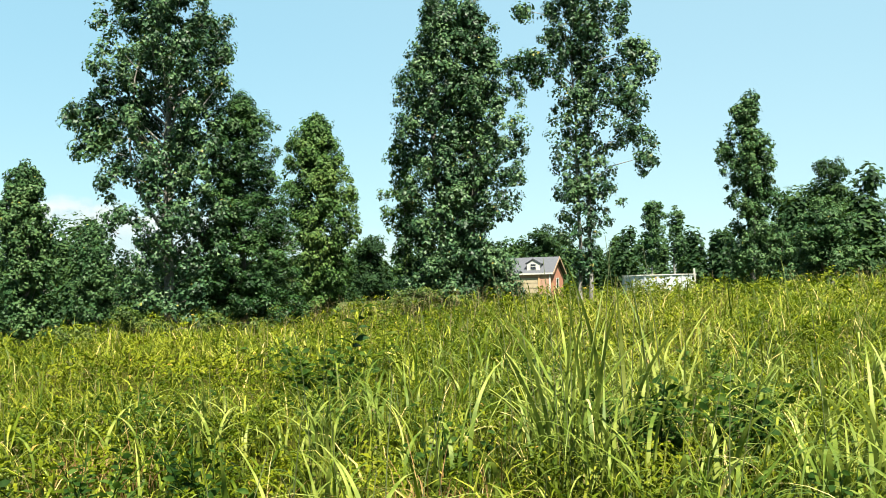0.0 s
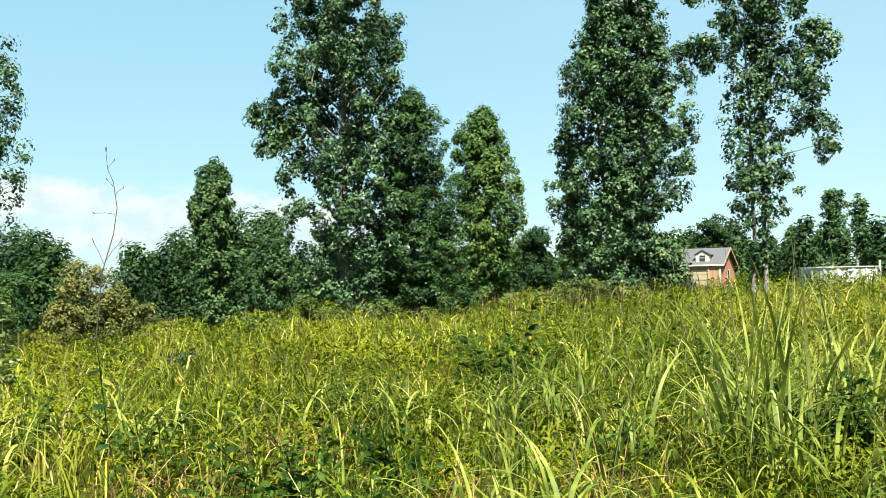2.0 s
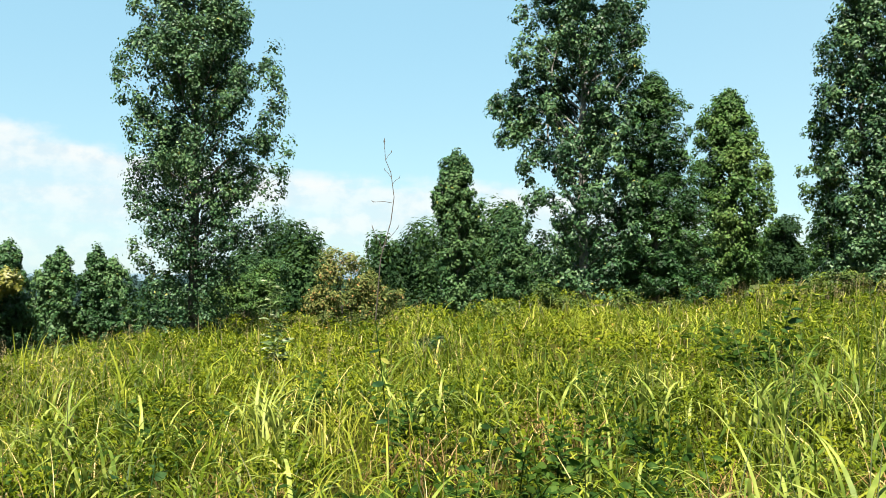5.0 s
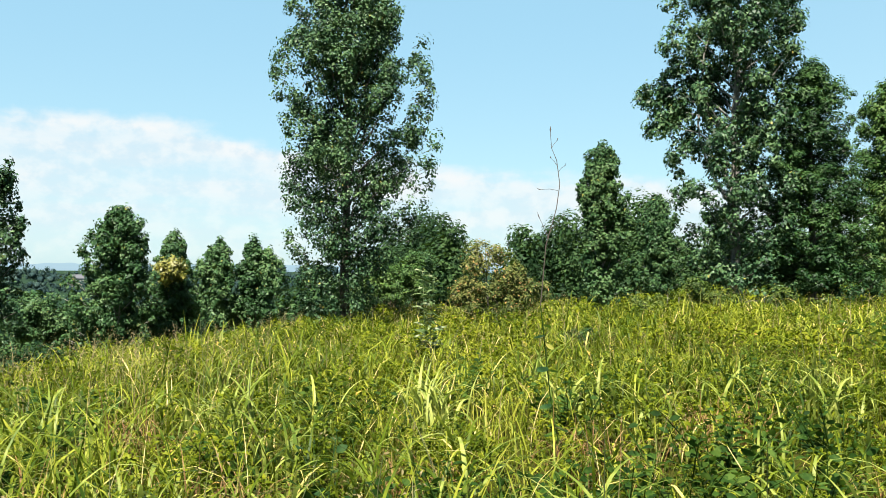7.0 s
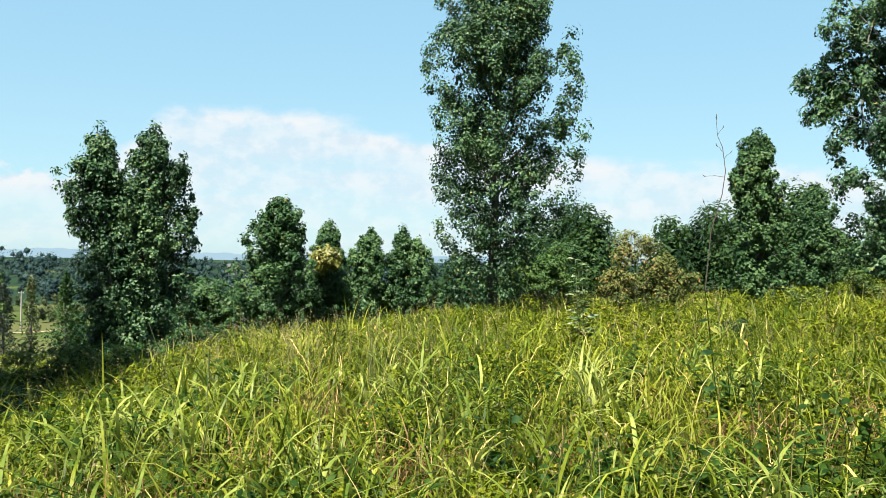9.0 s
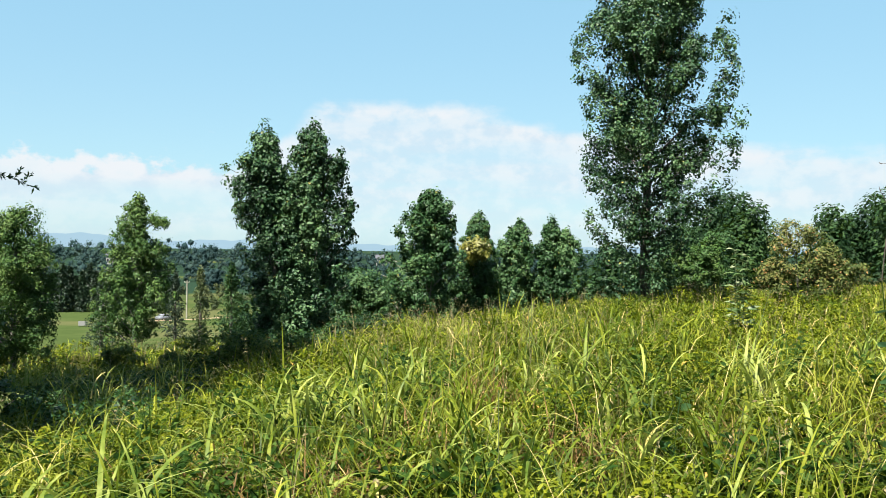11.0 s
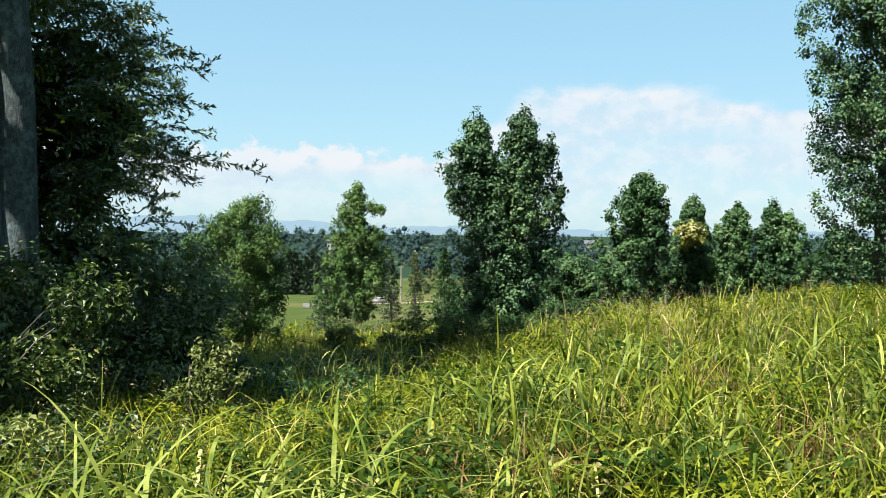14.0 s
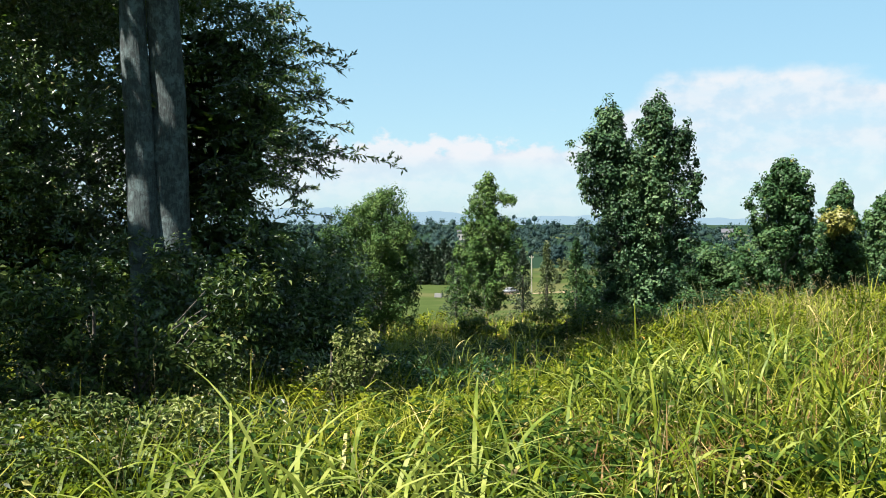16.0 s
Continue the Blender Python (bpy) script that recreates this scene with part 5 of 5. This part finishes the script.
    d = part("dormer", prism([(-0.90, H + .2), (0.40, H + .2), (0.40, H + 1.0), (-0.25, H + 1.4), (-0.90, H + 1.0)], .35, 2.4), TRIM, h, "white dormer with gabled top")
    part("dormer_roof", prism([(-1.05, H + .97), (-0.25, H + 1.44), (0.55, H + .97), (0.55, H + 1.05), (-0.25, H + 1.53), (-1.05, H + 1.05)], .25, 2.5), SHINGLE, d)
    w = part("window", boxes((-.5, 0, .3, .346, H + .45, H + .95)), GLASS, d)
    part("glazing_bar", boxes((-.5, 0, .27, .298, H + .68, H + .73)), TRIM, w)
    g = part("window", boxes((x1 + .01, x1 + .05, 2.2, 3.2, 1.0, 2.0)), GLASS, h)
    part("window_frame", boxes((x1 + .052, x1 + .09, 2.1, 3.3, .92, 1.0), (x1 + .052, x1 + .09, 2.1, 3.3, 2.0, 2.08), (x1 + .052, x1 + .09, 2.1, 2.2, 1.0, 2.0), (x1 + .052, x1 + .09, 3.2, 3.3, 1.0, 2.0)), TRIM, g)


brick_house()


def ring(r0, r1, z0, z1, n, a0=0.0, a1=2 * math.pi):
    """A curved wall from angle a0 to a1."""
    bm = bmesh.new()
    full = abs(a1 - a0 - 2 * math.pi) < 1e-6
    k = n if full else n + 1
    rows = []
    for q in range(k):
        a = a0 + (a1 - a0) * q / n
        c, s = math.cos(a), math.sin(a)
        rows.append([bm.verts.new(p) for p in ((r0 * c, r0 * s, z0), (r1 * c, r1 * s, z0), (r1 * c, r1 * s, z1), (r0 * c, r0 * s, z1))])
    for q in range(n):
        u, w = rows[q], rows[(q + 1) % k]
        for e in range(4):
            bm.faces.new([u[e], w[e], w[(e + 1) % 4], u[(e + 1) % 4]])
    if not full:
        bm.faces.new(rows[0])
        bm.faces.new(rows[-1][::-1])
    return bm


def pool():
    p = new("swimming_pool")
    x, y = 77.3, 31.1
    p.location = (x, y, float(ground(x, y)) + 0.12)
    tagged(p, "round white above-ground swimming pool with ribbed panels", "pool")
    white = plain("pool_white", (0.38, 0.42, 0.44), 0.45, 0, 0.06)
    n, r, top = 18, 3.05, 1.2
    for k in range(n):
        a = 2 * math.pi * k / n
        part("panel", ring(r, r + .03, -.35, top, 3, a + .025, a + 2 * math.pi / n - .025), white, p)
        part("upright", ring(r - .01, r + .09, -.35, top + .02, 1, a - .024, a + .024), white, p)
    part("top_rail", ring(r - .08, r + .14, top + .022, top + .09, 48), TRIM, p, "wide pale top rail")
    m, N, b, out = material("pool_water", 0.05)
    b.inputs["Base Color"].default_value = (0.10, 0.35, 0.42, 1)
    part("water", ring(.02, r - .02, .9, 1.05, 36), m, p)
    part("skimmer_post", boxes((-.06, .06, -r - .2, -r - .09, .5, 1.75)), TRIM, p)


pool()


def utility_pole(at, height, label):
    x, y = at
    p = new("utility_pole")
    p.location = (x, y, float(ground(x, y)) - 0.1)
    tagged(p, label, "utility pole")
    wood = plain("weathered_pole", (0.26, 0.24, 0.20), 0.85, 0, 0.2, 5.0, 0.3)
    h = np.linspace(0, height, 6)
    piece("pole", *tube(np.stack([0 * h, 0 * h, h], 1), 0.17 - 0.05 * h / height, 10), wood, p)
    part("crossarm", boxes((-.55, .55, -.2, -.08, height - .5, height - .38)), wood, p)
    for xx in (-.5, .5):
        part("insulator", boxes((xx - .05, xx + .05, -.19, -.09, height - .358, height - .18)), TRIM, p)


utility_pole((-44.84, 215.5), 9.0, "weathered wooden utility pole beside the dirt drive")


def parked_car():
    c = new("car")
    x, y = -48.45, 209.6
    R, D = frame_at(x, y)
    c.matrix_world = Matrix.LocRotScale((x, y, float(ground(x, y)) + 0.02), Euler((0, 0, math.atan2(R[1], R[0]) + 0.85)), None)
    tagged(c, "pale silver car parked by the dirt drive", "car")
    paint = plain("silver_paint", (0.17, 0.18, 0.20), 0.3, 0.3, 0.04)
    rubber = plain("tyre_rubber", (0.02, 0.02, 0.02), 0.8)
    steel = plain("wheel_steel", (0.5, 0.5, 0.5), 0.35, 0.8)
    body = [(-2.2, .35), (2.2, .35), (2.25, .6), (2.1, .82), (1.1, .95), (.95, .98), (-1.6, 1.0), (-2.15, .95), (-2.25, .6)]
    bm = prism(body, -.85, .85)
    bmesh.ops.bevel(bm, geom=list(bm.edges), offset=0.07, segments=2, affect="EDGES")
    part("body", bm, paint, c, smooth=True)
    bm = prism([(-1.65, .98), (1.0, .96), (.35, 1.42), (-1.0, 1.45)], -.72, .72)
    bmesh.ops.bevel(bm, geom=list(bm.edges), offset=0.05, segments=2, affect="EDGES")
    cab = part("cabin", bm, paint, c, smooth=True)
    for s in (-1, 1):
        y0, y1 = sorted((s * .722, s * .735))
        part("side_window", prism([(-1.35, 1.03), (-.35, 1.03), (-.35, 1.36), (-.95, 1.37)], y0, y1), GLASS, cab)
        part("side_window", prism([(-.28, 1.03), (.72, 1.02), (.28, 1.35), (-.28, 1.36)], y0, y1), GLASS, cab)
    part("windscreen", prism([(1.0, .99), (1.02, 1.0), (.4, 1.43), (.38, 1.41)], -.62, .62), GLASS, cab)
    for xx in (-1.35, 1.4):
        for s in (-1, 1):
            t = part("tyre", ring(.2, .33, -.1, .1, 20), rubber, c)
            t.matrix_basis = pose(xx, s * .78, .33, 90)
            part("rim", ring(.03, .198, -.08, .09, 16), steel, t)
    for s in (-1, 1):
        part("headlight", boxes((2.2, 2.27, s * .62 - .16, s * .62 + .16, .62, .76)), TRIM, c)


parked_car()


def dirt_drive():
    xs = np.linspace(0, 1, 40)
    x = -54 + 24 * xs
    y = 205 + 22 * xs ** 1.5
    co = np.concatenate([np.stack([x, y + o, ground(x, y + o) + 0.06], 1) for o in (-2.6, -1.0, 1.0, 2.6)])
    n = 40
    i, j = np.meshgrid(np.arange(3), np.arange(n - 1), indexing="ij")
    f = np.stack([i * n + j, i * n + j + 1, (i + 1) * n + j + 1, (i + 1) * n + j], -1).reshape(-1, 4)
    tagged(piece("road", co, f, plain("sandy_dirt", (0.24, 0.165, 0.10), 0.95, 0, 0.25, 0.6, 0.4)), "sandy orange dirt drive across the pasture", "road", kind="structure")


dirt_drive()


def white_trough():
    t = new("water_trough")
    x, y = -57.45, 181.3
    t.location = (x, y, float(ground(x, y)))
    tagged(t, "white boxy trough standing in the pasture", "trough")
    white = plain("chalky_white", (0.17, 0.17, 0.16), 0.7)
    part("tub", boxes((-.75, .75, -.4, -.34, .25, 1.1), (-.75, .75, .34, .4, .25, 1.1), (-.75, -.69, -.34, .34, .25, 1.1), (.69, .75, -.34, .34, .25, 1.1), (-.69, .69, -.34, .34, .25, .31)), white, t)
    for xx in (-.65, .55):
        for yy in (-.3, .2):
            part("leg", boxes((xx, xx + .1, yy, yy + .1, 0, .248)), white, t)


white_trough()


def far_house(at, w, label):
    h = new("farmhouse")
    x, y = at
    h.location = (x, y, float(ground(x, y)))
    tagged(h, label, "house")
    part("wall", boxes((-w, w, 0, 6, 0, 5.2)), plain("farm_white", (0.22, 0.22, 0.21), 0.6), h)
    part("roof", prism([(-.5, 5.2), (3, 7.6), (6.5, 5.2), (6.5, 5.5), (3, 7.95), (-.5, 5.5)], -w - .4, w + .4, "x"), SHINGLE, h)
    for k in range(-2, 3, 2):
        part("window", boxes((k * w / 3 - .6, k * w / 3 + .6, -.06, -.004, 1.8, 3.4)), GLASS, h)


far_house((0.3, 640), 3.6, "white farmhouse among trees on the far hill")
far_house((-172, 600), 3.5, "pale farmhouse among trees on the far hill")


# ---- single plants in the meadow ----
def dead_stalk():
    s = new("dead_weed_stalk")
    x, y = 3.53, 6.99
    s.location = (x, y, float(ground(x, y)) - 0.02)
    tagged(s, "tall thin dead weed stalk with small dry buds", "weed stalk")
    R, D = frame_at(x, y)
    U = np.array([0, 0, 1.0])
    line = [(.20, 0), (.07, .75), (-.01, 1.5), (.03, 2.0), (.11, 2.3), (.135, 2.5), (.11, 2.7), (.07, 2.8), (.06, 2.93)]
    path = np.array([R * a + U * b * 0.95 for a, b in line])
    piece("stem", *tube(path[2:], np.linspace(.0042, .0018, len(line) - 2), 6), STALK, s)
    piece("lower_stem", *tube(path[:3], [.005, .0046, .0042], 6), WEED, s, "green lower stem")
    rng = np.random.default_rng(9)
    for a, b, da, db in ((.12, 2.45, -.13, .01), (.06, 2.1, .09, .12), (.05, 2.05, -.07, .16), (.12, 2.6, .05, .05), (.11, 2.66, -.04, .05), (.07, 2.8, .04, .06)):
        p = R * a + U * b * 0.95
        q = p + R * da + U * db + D * rng.uniform(-.04, .04)
        tw = piece("twig", *tube([p, (p + q) / 2 + U * .008, q], [.0022, .0018, .0014], 4), STALK, s)
        piece("bud", *tube([q, q + (q - p) * .12, q + (q - p) * .25 + U * .012], [.0014, .0042, .001], 5), STALK, tw)
    for k, (b, da, size, mat) in enumerate(((1.28, .07, .07, WEED), (1.2, -.09, .10, WEED_BLUE), (1.13, .05, .08, LEAF_YELLOW), (.95, -.08, .11, WEED_BLUE), (.93, .09, .09, WEED_BLUE), (.7, .10, .11, WEED), (.66, -.11, .11, WEED_BLUE), (.5, .06, .12, WEED), (.44, -.10, .11, WEED))):
        p = R * np.interp(b, [0, .75, 1.5], [.20, .07, -.01]) + U * b
        d = unit(R * da * 8 + D * rng.uniform(-.6, .4) - U * .25)
        w = unit(np.cross(d, U) + U * rng.uniform(-.3, .3))
        rim = [p] + [p + d * size * q + w * size * .5 * v for q, v in ((.25, .75), (.55, .95), (.85, .6), (1.05, 0), (.85, -.6), (.55, -.95), (.25, -.75))]
        mid = p + d * size * .55 - U * size * .12
        co = np.array(rim + [mid])
        piece("leaf", co, np.array([[8, q, (q + 1) % 8] for q in range(8)]), mat, s, "round dark leaf" if mat is not LEAF_YELLOW else "yellowing leaf")
    tip = R * .06 + U * 2.93 * 0.95
    piece("seed_head", *tube([tip, tip + U * .025, tip + U * .05], [.002, .006, .001], 6), STALK, s)


dead_stalk()


def weed(label, at, height, leaf, count, mat, seed, wide=0.5, spread=0.12, stems=1, low=0.25, droop=0.1):
    """An upright weed: stems with leaves set along them."""
    rng = np.random.default_rng(seed)
    x, y = at
    w = new("tall_weed")
    w.location = (x, y, float(ground(x, y)) - 0.02)
    tagged(w, label, "weed")
    pts = []
    for k in range(stems):
        top = height * rng.uniform(0.75, 1.0) if k else height
        lean = rng.normal(0, spread, 2)
        h = np.linspace(0, 1, 6)
        path = np.stack([lean[0] * h ** 1.6 + k * .03, lean[1] * h ** 1.6, top * h], 1)
        piece("stem", *tube(path, np.linspace(.008, .003, 6), 5), mat, w)
        t = np.linspace(low, 1, count)
        a = np.arange(count) * 2.4
        p = np.stack([np.interp(t, h, path[:, q]) for q in range(3)], 1)
        p[:, 0] += np.cos(a) * .012
        p[:, 1] += np.sin(a) * .012
        d = np.stack([np.cos(a), np.sin(a), 0.55 - droop * 2 + 0 * a], 1)
        d = unit(d + rng.normal(0, .18, d.shape))
        L = (leaf * (1.15 - 0.6 * t) * rng.uniform(.8, 1.2, count))[:, None]
        s = unit(np.cross(d, np.array([0, 0, 1.0])))
        n = np.cross(s, d)
        roll = rng.normal(0, .75, count)[:, None]
        s, n = s * np.cos(roll) + n * np.sin(roll), n * np.cos(roll) - s * np.sin(roll)
        W = L * wide * .5
        co = np.stack([p, p + d * L * .3 + s * W * .8 + n * L * .05, p + d * L * .65 + s * W * .8 + n * L * .03, p + d * L - n * L * .18, p + d * L * .65 - s * W * .8 + n * L * .03, p + d * L * .3 - s * W * .8 + n * L * .05,
                       p + d * L * .3, p + d * L * .65 - n * L * .03], 1)
        for q in range(count):
            pts.append(co[q])
    base = np.array([[0, 1, 6, 5], [1, 2, 7, 6], [6, 7, 4, 5], [2, 3, 4, 7]])
    co = np.concatenate(pts)
    f = (np.arange(len(pts)) * 8)[:, None, None] + base[None]
    piece("foliage", co, f.reshape(-1, 4), mat, w)
    return w


weed("tall weed with large paired dark blue-green leaves", (12.31, 10.49), 1.55, 0.36, 13, WEED_BLUE, 101, 0.6, 0.3, 1, 0.5)
weed("bushy dark green broad-leaved weed among grass", (10.45, 9.42), 1.05, 0.21, 20, WEED, 102, 0.55, 0.45, 14)
weed("bushy dark green broad-leaved weed among grass", (8.33, 3.63), 0.95, 0.19, 20, WEED, 103, 0.55, 0.4, 12)
weed("bushy dark green broad-leaved weed among grass", (8.57, 2.95), 0.9, 0.19, 20, WEED, 104, 0.55, 0.4, 12)
weed("tall pale fronded weed with drooping leaves", (5.6, 15.02), 1.75, 0.30, 26, FROND, 105, 0.22, 0.14, 4, 0.3, 0.2)
weed("tall pale fronded weed with drooping leaves", (12.34, 9.74), 1.65, 0.22, 22, GRASS, 106, 0.22, 0.16, 3, 0.35, 0.2)
weed("small heart-leaved weed in the grass", spot(-14.5, 6.3), 0.75, 0.13, 8, WEED_BLUE, 109, 0.85, 0.14, 2, 0.4)
weed("leafy green weed in the grass", spot(5.0, 5.4), 0.65, 0.12, 16, WEED, 110, 0.6, 0.3, 9)
weed("leafy green weed in the grass", spot(-3.0, 5.1), 0.65, 0.12, 16, WEED, 111, 0.6, 0.3, 9)


weed("leafy green weed in the grass", spot(-40, 6.2), 0.75, 0.13, 16, WEED, 112, 0.6, 0.35, 9)
weed("leafy green weed in the grass", spot(-25, 5.6), 0.65, 0.12, 16, WEED, 113, 0.6, 0.3, 9)
weed("leafy green weed in the grass", spot(-66, 5.4), 0.7, 0.12, 16, WEED, 114, 0.6, 0.35, 9)
weed("leafy green weed in the grass", spot(13, 5.0), 0.65, 0.12, 16, WEED, 115, 0.6, 0.35, 9)


for n, (az, d, h) in enumerate(((-34, 6.4, .8), (-31, 5.7, .7), (-36.5, 7.2, .8), (-20, 5.6, .65), (-16.5, 5.4, .65), (-57, 5.6, .7), (-75, 6.2, .75), (6, 6.4, .6), (10.5, 6.2, .6), (-64, 9, .95), (-55, 8.4, .9), (-49, 10.5, .9), (-42, 8.2, .8), (-38.5, 11, .9), (-28, 9.4, .8), (-22, 11.5, .8), (-14, 9, .75), (-70, 12.5, 1.0), (-60, 13, 1.0), (-9, 7.2, .7), (0, 9.5, .7))):
    weed("leafy dark green weed low in the grass", spot(az, d), h, 0.12, 16, WEED, 120 + n, 0.6, 0.35, 10)


for n, (az, d, h) in enumerate(((9, 7.4, .7), (12, 6.0, .6), (15.5, 5.4, .6), (18, 6.6, .7), (20.5, 5.6, .6), (24, 6.4, .65), (26.5, 5.2, .55), (29, 6.2, .65), (33, 5.6, .6), (37, 5.0, .55), (16, 8.6, .8), (11.5, 9.6, .8), (6.5, 8.6, .75), (3.0, 7.6, .7), (21, 8.4, .75))):
    weed("leafy green weed in the grass before the oak", spot(az, d), h, 0.11, 16, WEED, 160 + n, 0.55, 0.38, 10)
# dark leaves added in place of the shadow in a herb gap
bush("low dark leaf clump standing in for a shadowed gap in the meadow", (9.94, 17.59), [(0, .42, .34, .12), (.2, .5, .2, .14)], 0.07, LEAF_MAPLE_SHADE, 61, per=14, clump=0.12)


def tuft(label, at, n, height, width, seed, splay=1.0, stems=1, arch=1.1, hook=0.42):
    """A clump of broad blades with a few tall thin flowering stems."""
    rng = np.random.default_rng(seed)
    x, y = at
    z = float(ground(x, y))
    root = new("grass_tuft")
    root.location = (x, y, z)
    tagged(root, label, "grass tuft", "tall grass tufts")
    px, py = x + rng.normal(0, .1, n) * splay, y + rng.normal(0, .1, n) * splay
    co, f = blades(rng, px, py, height * rng.uniform(.6, 1.2, n), width * rng.uniform(.6, 1.25, n), 12, arch, hook)
    co = (co - np.array([x, y, z])).reshape(n, -1, 3)
    for q in range(0, n, 1 if n <= 26 else n):
        piece("blade" if n <= 26 else "foliage", co[q] if n <= 26 else co.reshape(-1, 3), f[:12] if n <= 26 else f, CANE, root)
    for q in range(stems):
        a, lean, top = rng.uniform(0, 6.28), rng.uniform(.05, .3), height * rng.uniform(.9, 1.25)
        h = np.linspace(0, 1, 7)
        path = np.stack([math.cos(a) * lean * h ** 2, math.sin(a) * lean * h ** 2, top * h], 1) + np.array([rng.normal(0, .08), rng.normal(0, .08), 0])
        piece("stem", *tube(path, np.linspace(.0045, .002, 7), 5), STEM, root)
    return root


TUFTS_UPPER = [(-62, 8.2, 34, 1.45), (-60, 9, 28, 1.4), (22, 4.1, 6, 1), (27, 4.0, 7, 1.05), (31, 3.9, 7, 1), (35, 4.0, 7, 1), (-63.5, 7.4, 24, 1.2), (-45.5, 5.2, 22, .8), (-52, 5, 18, .8), (-70, 6.4, 34, 1.05), (-74, 7, 26, 1.1), (-77, 5.6, 30, 1), (-38, 5.6, 20, .8), (-30, 5.2, 22, .8), (-22, 6, 20, .85), (-10.1, 8.3, 26, 1), (-12, 5.6, 18, .75), (-16, 4.8, 18, .75), (-4, 5.4, 18, .8)]
TUFTS_LOWER = [(3, 6.8, 24, .95), (9, 5.2, 22, .9), (14, 6.2, 26, 1), (20, 5.4, 26, 1.1), (24, 5, 24, 1.15), (28, 5.4, 30, 1.3), (32, 4.8, 26, 1.2), (36, 5.2, 26, 1.25), (40, 4.8, 22, 1.1), (12, 8.5, 22, .95), (-20, 9.5, 22, .95), (-33, 9, 20, .95), (-42, 11, 22, 1), (-50, 12.5, 24, 1.1), (-66, 12, 26, 1.2), (-72, 10.5, 24, 1.15), (-78, 12, 24, 1.2), (-27, 12, 22, 1), (-8, 12, 20, 1)]
for n, (az, d, k, hh) in enumerate(TUFTS_UPPER + TUFTS_LOWER):
    tuft("tall tuft of broad arching pale green grass blades", spot(az, d), k, hh * 1.12, 0.031, 200 + n, stems=0 if az > 10 else 1 + n % 2, arch=1.5 if az > 8 else 1.1, hook=0.25 if az > 8 else 0.42)

for n, (az, d, k, hh) in enumerate(((-61.6, 8.0, 14, 1.75), (-63.4, 8.3, 18, 1.9), (-65.2, 8.8, 13, 1.75), (-66.8, 9.4, 12, 1.7))):
    tuft("tall upright stand of cane-like grass", spot(az, d), k, hh, 0.034, 240 + n, 1.5, stems=2, arch=0.4, hook=0.3)
for n, (az, d, k, hh) in enumerate(((19.5, 4.6, 6, 1.5), (22.5, 4.3, 7, 1.55), (26.5, 4.2, 6, 1.45), (30.0, 4.0, 7, 1.5), (33.5, 4.2, 6, 1.5), (16.0, 5.0, 6, 1.35))):
    tuft("tall arching grass before the oak's thicket", spot(az, d), k, hh, 0.026, 250 + n, 1.2, stems=0, arch=1.5, hook=0.25)

rng = np.random.default_rng(77)
for n in range(56):
    upper = n < 30
    az, d = (rng.uniform(-80, -47), rng.uniform(4.4, 11)) if upper else (rng.uniform(-45, 14), rng.uniform(5.2, 11))
    tuft("tuft of pale hooked grass blades", spot(az, d), int(rng.integers(10, 24)), rng.uniform(.95, 1.3) if upper else rng.uniform(.8, 1.05), 0.034, 400 + n, 1.4, stems=n % 2 if upper else 0)
for n in range(34):
    tuft("tuft of pale hooked grass blades on the upper meadow", spot(rng.uniform(-82, -52), rng.uniform(7.5, 20)), int(rng.integers(9, 18)), rng.uniform(1.0, 1.4), 0.036, 600 + n, 1.6, stems=n % 2)
for n, (x, y) in enumerate(((-5.4, 16.2), (-7.0, 19.4), (-6.0, 22.0), (-8.6, 23.0), (-4.8, 19.0), (-9.5, 26.0), (-4.4, 14.2), (-7.8, 21.4))):
    tuft("tall grass standing in the oak's shade", (x, y), 46, 1.25, 0.026, 500 + n, 5.0, stems=2)


def dry_patch(at, n, seed):
    """A low tangle of dead blades."""
    rng = np.random.default_rng(seed)
    x, y = at
    z = float(ground(x, y))
    root = new("dry_grass_patch")
    root.location = (x, y, z)
    tagged(root, "low patch of dry russet grass in the meadow", "dry grass", "russet grass patches")
    px, py = x + rng.normal(0, .22, n), y + rng.normal(0, .22, n)
    co, f = blades(rng, px, py, rng.uniform(.45, .85, n), rng.uniform(.006, .014, n), 6, 0.9)
    piece("foliage", co - np.array([x, y, z]), f, RUSSET, root)


for n, (az, d) in enumerate(((5.3, 6.0), (7.8, 5.5), (1.2, 6.6), (12.5, 6.8), (-30, 7.4), (-46, 6.6), (-55, 7.2), (-19, 6.8), (-9, 6.2), (-37, 9.5), (-4, 8.6))):
    dry_patch(spot(az, d), 110, 300 + n)
